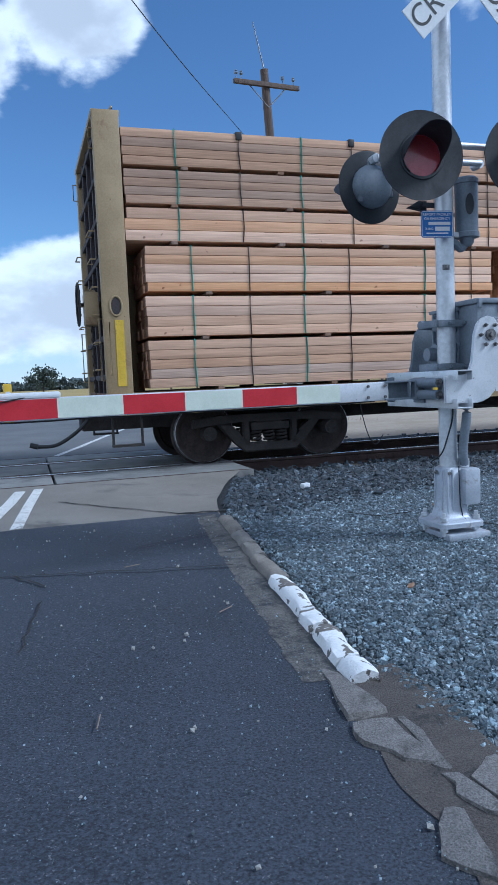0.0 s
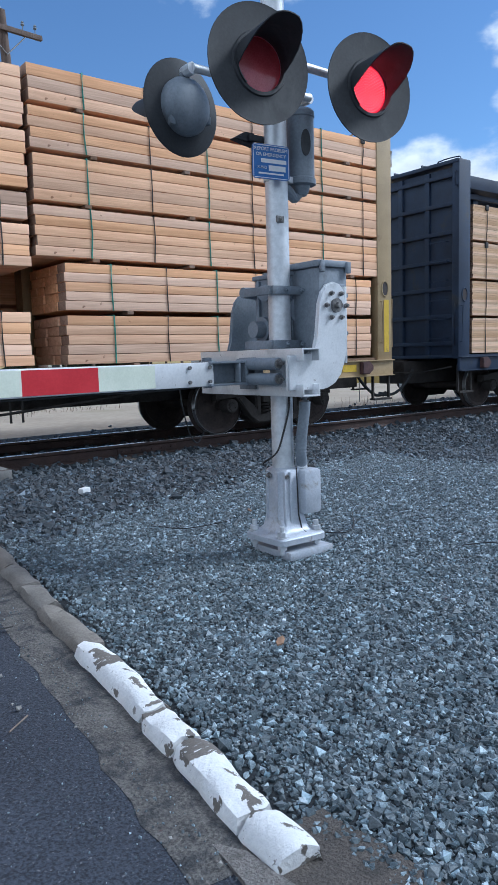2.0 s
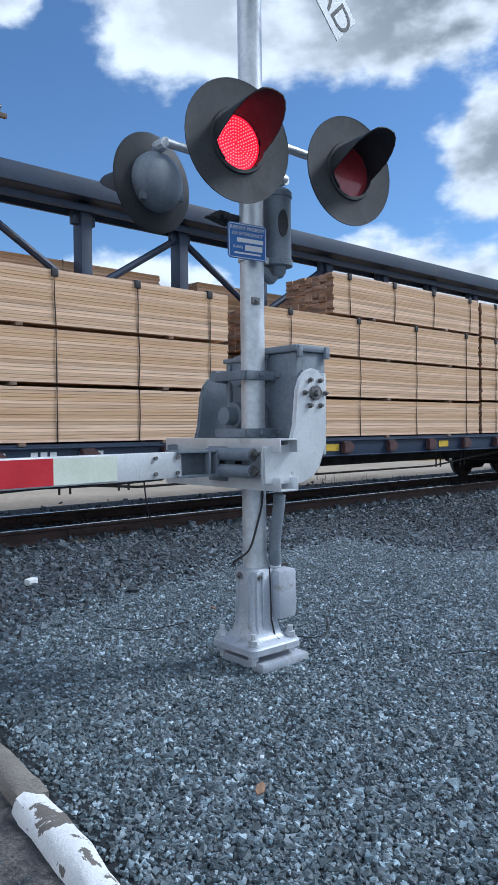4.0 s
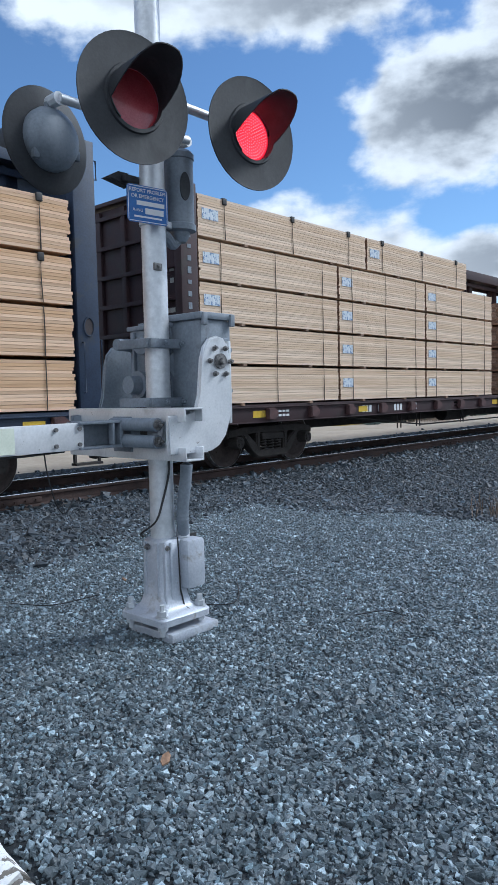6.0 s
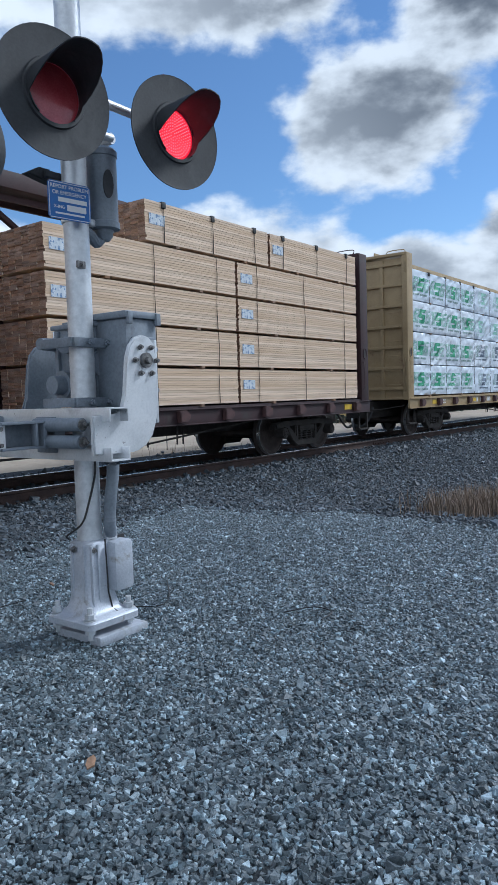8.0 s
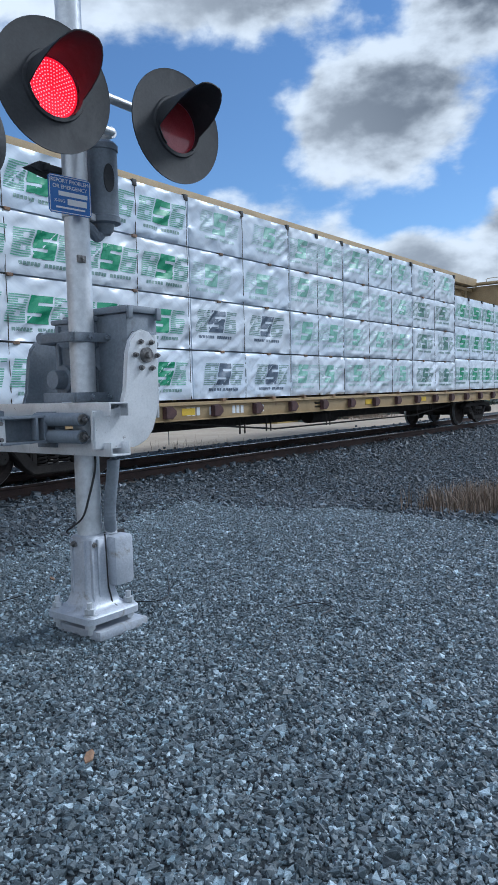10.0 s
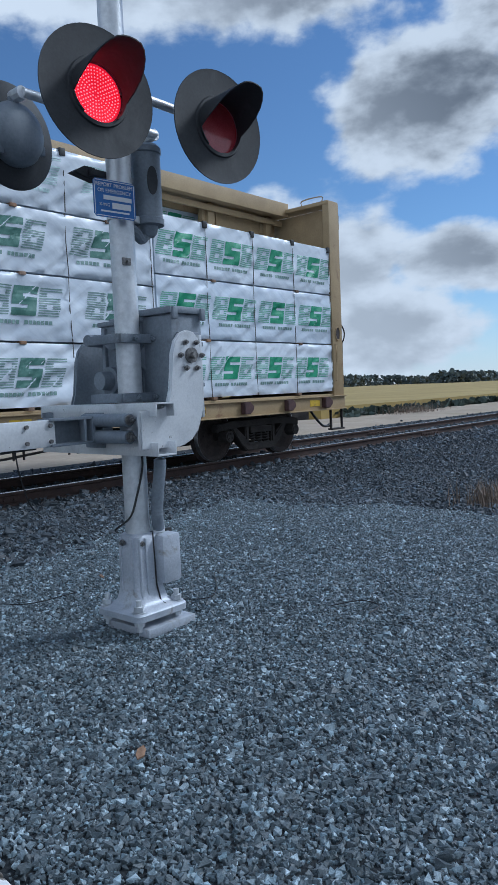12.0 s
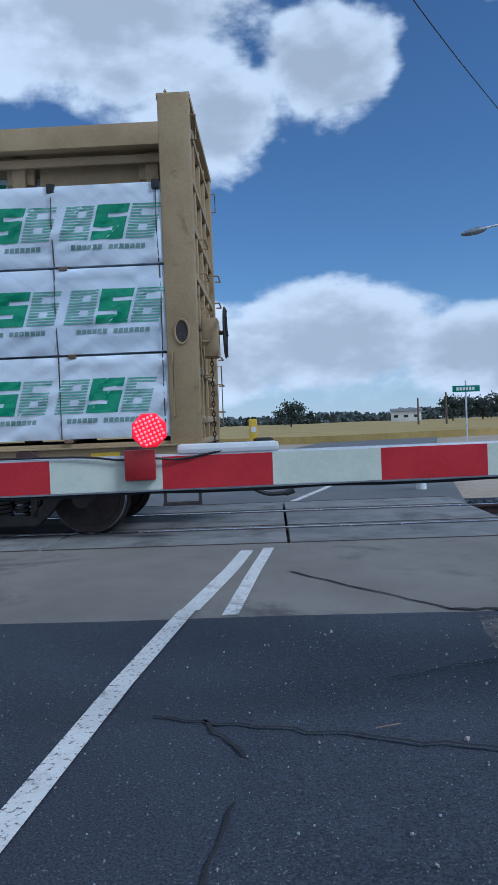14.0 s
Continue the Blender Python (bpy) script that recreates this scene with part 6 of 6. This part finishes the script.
# ---- beyond the track ----
def build_utility_pole():
    pole = thing("utility_pole", "tall brown wooden utility pole with a crossarm and street lamp", "utility pole")
    a, b = Vector((4.80, 15.4, -0.15)), Vector((4.24, 15.4, 9.75))
    part("shaft", rod(B(), a, b, 0.165, 0.11, 16), POLE_WOOD, pole, "leaning weathered pole", smooth=60)

    def on(z):
        return a.lerp(b, (z - a.z) / (b.z - a.z))
    p = on(9.3)
    arm = part("crossarm", box(B(), p.x, p.y - 0.13, p.z, 2.1, 0.10, 0.12, 0.01, pose(0, 0, 0, 0, -3, 12)), POLE_WOOD, pole, "wooden crossarm")
    for x in (-0.95, -0.8, 0.5, 0.85):
        bm = B()
        q = Vector((p.x + x, p.y - 0.13 + 0.21 * x, p.z + 0.06 + 0.05 * x))
        rod(bm, q, q + Vector((0, 0, 0.14)), 0.012, sides=6)
        lathe(bm, [(0, 0), (0.035, 0.0), (0.05, 0.03), (0.03, 0.06), (0.04, 0.08), (0.02, 0.11), (0, 0.115)], Matrix.Translation(q + Vector((0, 0, 0.12))), 10)
        part("insulator", bm, GREY_PAINT, arm, "small grey insulator")
    bm = B()
    rod(bm, (p.x - 0.55, p.y - 0.2, p.z - 0.06), on(8.7) + Vector((0, -0.12, 0)), 0.015, sides=6)
    rod(bm, (p.x + 0.55, p.y - 0.05, p.z - 0.06), on(8.7) + Vector((0, -0.12, 0)), 0.015, sides=6)
    part("arm_brace", bm, BOLT, arm)
    part("top_rod", rod(B(), b, b + Vector((-0.28, 0, 1.25)), 0.02, 0.012, 8), BOLT, pole, "thin rod at the pole top")
    q = on(5.75)
    pts = curve_points([q, q + Vector((-0.5, -0.05, 0.10)), q + Vector((-1.1, -0.1, 0.12)), q + Vector((-1.75, -0.15, 0.0))], 6)
    lamp = part("lamp_arm", pipe(B(), pts, 0.028, 8), GALVANIZED, pole, "curved street lamp arm")
    bm = lathe(B(), [(0, -0.32), (0.05, -0.30), (0.10, -0.15), (0.12, 0.05), (0.09, 0.2), (0.05, 0.26), (0, 0.27)], Matrix.Translation(q + Vector((-1.95, -0.16, -0.06))) @ pose(0, 0, 0, 0, 78, 4) @ Matrix.Diagonal((0.75, 1, 1.1, 1)), 18)
    part("lamp_head", bm, GREY_PAINT, lamp, "grey cobra-head street lamp")
    cable = thing("overhead_wire", "thin black wire slung from the utility pole", "wire")
    part("wire_run", pipe(B(), curve_points([on(7.1), (2.0, 11.15, 6.70), (-0.75, 6.35, 6.36), (-5.5, -2.0, 6.15)], 8), 0.008, 5), CABLE, cable)


build_utility_pole()


def wood_pole(x, y, h, arm):
    pole = thing("utility_pole", "distant plain wooden utility pole", "utility pole")
    part("shaft", rod(B(), (x, y, -0.2), (x, y, h), 0.14, 0.1, 10), POLE_WOOD, pole, smooth=60)
    if arm:
        part("crossarm", box(B(), x, y, h - 0.5, 1.8, 0.1, 0.12, 0.01), POLE_WOOD, pole)


for az, dist, h, arm in ((61.5, 62, 5.6, False), (64.4, 75, 5.6, True), (76.5, 90, 4.2, False), (78.6, 95, 3.8, False), (66.5, 80, 4.0, False), (57.5, 85, 4.5, False)):
    wood_pole(-2.5 + dist * math.cos(radians(az)), -2.5 + dist * math.sin(radians(az)), h, arm)


def build_signs():
    post = thing("street_sign", "green street name sign on a thin metal post", "street sign")
    part("post", rod(B(), (4.27, 23, -0.1), (4.27, 23, 2.45), 0.03, sides=8), GALVANIZED, post)
    blade = part("blade", box(B(), 4.27, 22.96, 2.17, 0.95, 0.02, 0.22, 0.004), SIGN_GREEN, post, "green name blade")
    bm = B()
    for k in range(6):
        box(bm, 3.97 + 0.11 * k, 22.948, 2.17, 0.08, 0.004, 0.11)
    part("printed_field", bm, SIGN_WHITE, blade, "white unreadable letters")
    mark = thing("gas_marker", "yellow plastic pipeline marker post by the road", "marker post")
    part("marker_post", box(B(), -3.26, 23, 0.65, 0.30, 0.10, 1.5, 0.05), YELLOW, mark)
    part("notice", box(B(), -3.24, 22.945, 1.02, 0.18, 0.006, 0.20), SIGN_WHITE, mark, "pale printed notice")
    post = thing("white_bollard", "short white bollard beside the far gravel", "bollard")
    part("bollard_body", lathe(B(), [(0.09, -0.1), (0.09, 0.14), (0.12, 0.16), (0.12, 0.22), (0.07, 0.26), (0.07, 0.36), (0.05, 0.40), (0, 0.41)], Matrix.Translation((-0.1, 9.7, 0)), 16), SIGN_WHITE, post)
    flag = thing("marker_flag", "small white marker flag on a thin wire", "flag")
    part("flag_wire", rod(B(), (10.6, 9.6, -0.1), (10.6, 9.6, 1.25), 0.012, sides=6), BOLT, flag)
    part("flag_cloth", prism(B(), [(0, 0), (0.12, 0.05), (0.16, -0.12), (0.12, -0.34), (0.02, -0.38)], 0.006, Matrix.Translation((10.6, 9.6, 1.2)) @ pose(0, 0, 0, 90, 0, -20)), SIGN_WHITE, flag, "white ragged cloth")


build_signs()


def build_fields():
    for pts in ([(-300, 200), (-20, 46), (1, 39), (15, 46), (60, 96), (320, 420), (300, 900), (-500, 900)],
                [(14, 27), (21, 13.6), (60, 14.5), (300, 30), (900, 160), (800, 600), (340, 410), (72, 92), (24, 37)]):
        bm = B()
        prism(bm, pts, 0.55, Matrix.Translation((0, 0, 0.1)))
        solid("field", bm, FIELD, "wide yellow-green crop field", "field", kind="structure", smooth=60)


build_fields()


def tuft_mesh(points, size, mat, seed, flatten=0.5):
    """Many small leaf clumps, each a crossed pair of ragged quads."""
    rng = np.random.default_rng(seed)
    n = len(points)
    verts, faces = [], []
    for p in points:
        for k in range(2):
            d = rng.normal(size=3)
            d /= np.linalg.norm(d)
            e = np.cross(d, rng.normal(size=3))
            e /= np.linalg.norm(e)
            s = size * rng.uniform(0.6, 1.3)
            b = len(verts)
            verts += [tuple(p + s * (u * d + v * e * flatten * 1.4)) for u, v in ((-1, -0.3), (0, -1), (1, -0.2), (0.5, 0.8), (-0.6, 0.9))]
            faces.append(tuple(range(b, b + 5)))
    data = bpy.data.meshes.new("crown")
    data.from_pydata(verts, [], faces)
    data.materials.append(mat)
    return data


def broadleaf(h, seed):
    rng = np.random.default_rng(seed)
    tree = thing("broadleaf_tree", "dark green broadleaf tree at the field's edge", "tree", "trees beyond the field")
    bm = B()
    pipe(bm, [(0, 0, -0.3), (0.05, 0, h * 0.2), (0.1, 0.1, h * 0.4), (0, 0.1, h * 0.7)], h * 0.028, 8)
    for k in range(7):
        a, z = 2.4 * k, h * (0.25 + 0.06 * k)
        rod(bm, (0.05, 0.05, z), (0.3 * h * math.cos(a), 0.3 * h * math.sin(a), z + 0.2 * h), h * 0.014, h * 0.004, 6)
    part("trunk", bm, BARK, tree, "forked trunk and limbs")
    pts = []
    for k in range(26):
        a, r = rng.uniform(0, 6.28), 0.42 * h * math.sqrt(rng.uniform())
        c = np.array([r * math.cos(a), r * math.sin(a), h * rng.uniform(0.32, 0.93) * (1 - 0.25 * (r / (0.42 * h)) ** 2)])
        pts += list(c + rng.normal(0, 0.085 * h, (52, 3)) * (1, 1, 0.75))
    part("crown", tuft_mesh(np.array(pts), h * 0.031, LEAF, seed), None, tree, "uneven leafy crown")
    return tree


def conifer(h, seed):
    rng = np.random.default_rng(seed)
    tree = thing("conifer", "dark narrow conifer in a row beyond the field", "tree", "conifers beyond the field")
    part("trunk", rod(B(), (0, 0, -0.3), (0, 0, h * 0.96), h * 0.02, h * 0.004, 8), BARK, tree)
    pts = []
    for k in range(15):
        z = h * (0.12 + 0.86 * k / 15)
        r = 0.21 * h * (1 - k / 15.5) ** 0.8 * rng.uniform(0.8, 1.15)
        for j in range(int(10 + 44 * (1 - k / 15))):
            a, q = rng.uniform(0, 6.28), r * math.sqrt(rng.uniform())
            pts.append((q * math.cos(a), q * math.sin(a), z - 0.25 * q + rng.normal(0, 0.015 * h)))
    part("crown", tuft_mesh(np.array(pts), h * 0.04, CONIFER, seed, 0.35), None, tree, "tiered dark needles")
    return tree


def far_at(az, dist):
    return -2.5 + dist * math.cos(radians(az)), -2.5 + dist * math.sin(radians(az))


def build_trees():
    random.seed(8)
    first = [broadleaf(h, 40 + k) for k, h in enumerate((8.2, 7.0, 6.0))]
    for k, az in enumerate((64.2, 62.8, 61.4, 60.0, 58.8, 57.6, 70.8, 55.2, 53.8, 52.0, 50.6, 49.2, 36.4, 35.2, 37.4, 76, 75, 88.5, 73.8, 72.6, 46, 43.5)):
        small = az > 70 or az < 47
        src = first[k % 3 if not small else 2]
        dist = (118 + random.uniform(-8, 14)) * (1.25 if small else 1)
        m = pose(*far_at(az, dist), -0.1, 0, 0, random.uniform(0, 360))
        if k < 3 and not small:
            src.matrix_basis = m
        else:
            copy_thing(src, m)
    pines = [conifer(h, 60 + k) for k, h in enumerate((7.6, 6.6, 8.4))]
    k = 0
    for az in np.arange(64.4, 70.6, 0.42):
        m = pose(*far_at(az + random.uniform(-0.1, 0.1), 125 + random.uniform(-6, 8)), -0.1, 0, 0, random.uniform(0, 360))
        if k < 3:
            pines[k].matrix_basis = m
        else:
            copy_thing(pines[k % 3], m)
        k += 1
    # the far treeline, in the leaf colour paled for haze
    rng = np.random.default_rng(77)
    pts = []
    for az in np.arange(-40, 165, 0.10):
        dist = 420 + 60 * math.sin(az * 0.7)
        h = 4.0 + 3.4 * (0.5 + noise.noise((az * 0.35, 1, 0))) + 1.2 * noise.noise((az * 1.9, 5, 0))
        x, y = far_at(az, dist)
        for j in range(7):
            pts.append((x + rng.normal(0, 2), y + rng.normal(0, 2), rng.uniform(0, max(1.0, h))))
    tagged(new("far_woods", tuft_mesh(np.array(pts), 1.3, HAZED_LEAF, 5, 0.6)), "low treeline on the horizon in haze-paled green", "woods", kind="stuff")
    # bushes and hedge along the field's near edge
    pts = []
    for t in np.linspace(0, 1, 700):
        x, y = 22 + 60 * t, 13.2 + 1.2 * t
        pts.append((x + rng.normal(0, 0.4), y + rng.normal(0, 0.3), rng.uniform(-0.05, 0.2)))
    tagged(new("field_hedge", tuft_mesh(np.array(pts), 0.16, LEAF, 6, 0.8)), "low scrubby hedge at the field's edge", "hedge", kind="stuff")
    # dry grass
    for cx, cy, n, seed, h in ((6.0, 0.2, 1500, 7, 0.30), (4.6, 14.2, 160, 9, 0.14), (1.5, 13.5, 200, 10, 0.12), (10.5, 8.8, 120, 12, 0.2), (26, 12.2, 500, 13, 0.4)):
        verts, faces = [], []
        rng = np.random.default_rng(seed)
        wide = 0.55 if seed == 7 else 1.0
        for k in range(n):
            x, y = cx + rng.normal(0, 1.0) * wide, cy + rng.normal(0, 0.45) * wide
            z = ground_z(x, y) - 0.02
            a, l, w = rng.uniform(0, 6.28), h * rng.uniform(0.4, 1.2), 0.006
            dx, dy, bend = math.cos(a), math.sin(a), rng.uniform(0.05, 0.6) * h
            b = len(verts)
            verts += [(x - w * dy, y + w * dx, z), (x + w * dy, y - w * dx, z), (x + 0.35 * bend * dx + w * 0.6 * dy, y + 0.35 * bend * dy - w * 0.6 * dx, z + 0.6 * l), (x + 0.35 * bend * dx - w * 0.6 * dy, y + 0.35 * bend * dy + w * 0.6 * dx, z + 0.6 * l), (x + bend * dx, y + bend * dy, z + l)]
            faces += [(b, b + 1, b + 2, b + 3), (b + 3, b + 2, b + 4)]
        data = bpy.data.meshes.new("dry_grass")
        data.from_pydata(verts, [], faces)
        data.materials.append(DRY_GRASS)
        tagged(new("dry_grass", data), "patch of dry brown grass", "grass", kind="stuff")


build_trees()


def build_sheds():
    for az, dist, w, h in ((52.6, 112, 13, 2.2), (54.6, 116, 9, 2.6), (68.2, 105, 5, 1.2), (79.5, 200, 8, 3.0)):
        x, y = far_at(az, dist)
        shed = thing("shed", "long low white shed at the field's far edge", "shed", m=pose(x, y, 0.2, 0, 0, az - 90))
        wall = part("wall", box(B(), 0, 0, h / 2 - 0.2, w, 4, h + 0.3, 0.02), WALL_WHITE, shed)
        part("roof", prism(B(), [(-2.3, 0), (2.3, 0), (0, 0.8)], w + 0.6, Matrix.Translation((0, 0, h)) @ Matrix(((0, 0, 1, 0), (1, 0, 0, 0), (0, 1, 0, 0), (0, 0, 0, 1)))), ROOF, shed)
        for k in range(3):
            part("window", box(B(), -w / 3 + w / 3 * k, -2.01, h * 0.55, 1.1, 0.05, 0.7), GLASS, wall)


build_sheds()


def build_litter():
    def lump(name, x, y, sx, sy, sz, mat, label, cat, turn=0):
        bm = box(B(), 0, 0, sz / 2, sx, sy, sz, min(sx, sy, sz) * 0.25)
        ob = solid(name, bm, mat, label, cat)
        ob.matrix_basis = pose(x, y, ground_z(x, y) + 0.012, 4, -3, turn)
    lump("white_block", -0.10, 2.49, 0.09, 0.06, 0.05, SIGN_WHITE, "small white plastic block lying on ballast", "litter", 20)
    lump("blue_cap", -0.75, -0.82, 0.022, 0.014, 0.008, PAPER_LABEL, "small blue bottle cap on gravel", "litter", 40)
    for x, y, a, s in ((-0.92, -1.0, 30, 0.034), (0.4, 0.9, 70, 0.03)):
        bm = prism(B(), [(-s, 0), (-s * 0.3, -s * 0.45), (s * 0.6, -s * 0.3), (s, 0.1 * s), (s * 0.3, s * 0.45), (-s * 0.5, s * 0.35)], 0.006)
        ob = solid("dry_leaf", bm, DUNNAGE, "curled dry brown leaf on gravel", "leaf")
        ob.matrix_basis = pose(x, y, ground_z(x, y) + 0.03, 12, -8, a)
    for pts in ([(0.3, 0.2), (0.45, 0.05), (0.6, 0.1), (0.85, 0.35)], [(0.72, -0.62), (0.85, -0.72), (0.82, -0.85), (0.7, -0.86)], [(-0.3, 1.05), (-0.15, 0.85), (0.1, 0.75)]):
        bm = pipe(B(), curve_points([(x, y, ground_z(x, y) + 0.022 + 0.01 * math.sin(9 * x)) for x, y in pts], 6), 0.0035, 5)
        solid("loose_cable", bm, CABLE, "thin black cable lying on gravel", "cable")
    for x, y, a in ((-1.9, -0.95, 35), (-2.6, -1.9, 75), (-2.2, 0.1, 15)):
        bm = rod(B(), (-0.05, 0, 0.004), (0.05, 0.006, 0.004), 0.0028, sides=5)
        ob = solid("twig", bm, DRY_GRASS, "pale thin twig on asphalt", "twig")
        ob.matrix_basis = pose(x, y, 0.064, 0, 0, a)
    # bright specks of loose stone on the asphalt
    rng = np.random.default_rng(31)

    def specks(r, n):
        y = r.uniform(-3.6, 1.5, n)
        return np.column_stack([road_x(y) - 0.12 - 3.2 * r.uniform(size=n) ** 1.4, y, np.full(n, 0.057)])
    scatter("road_grit", 120, 0.0045, 0.3, specks, CONCRETE, "pale grit scattered on the asphalt", 32)
    scatter("road_aggregate", 5000, 0.0021, 0.3, specks, GRAVEL, "rough stone grains standing out of the asphalt", 33)


build_litter()


# ---- what moves ----
def motions():
    slack = ((0, -0.05), (0.1, -0.05), (0.5, 0.1), (1, 0.25), (1.5, 0.15), (2, 0.05), (4, 0), (5, 0.03), (7, 0.05), (9, 0), (11, 0), (12, 0.06), (12.5, 0.16), (13, 0.30), (13.5, 0.40), (13.8, 0.30), (14, 0.22))
    run = [(t, SPEED * t - d) for t, d in slack]
    for ob, x, y, z in RIDERS:
        walk(ob, [(t, Matrix.Translation((x - gone, y, z))) for t, gone in run])
    turns = [k / 15 for k in range(211)]
    for ob, x in WHEELS:
        walk(ob, [(t, Matrix.Translation((x, 0, WHEEL_R)) @ Matrix.Rotation(-SPEED * t / WHEEL_R, 4, "Y")) for t in turns])
    # the two heads flash in turn, imitated by the added shutters sliding
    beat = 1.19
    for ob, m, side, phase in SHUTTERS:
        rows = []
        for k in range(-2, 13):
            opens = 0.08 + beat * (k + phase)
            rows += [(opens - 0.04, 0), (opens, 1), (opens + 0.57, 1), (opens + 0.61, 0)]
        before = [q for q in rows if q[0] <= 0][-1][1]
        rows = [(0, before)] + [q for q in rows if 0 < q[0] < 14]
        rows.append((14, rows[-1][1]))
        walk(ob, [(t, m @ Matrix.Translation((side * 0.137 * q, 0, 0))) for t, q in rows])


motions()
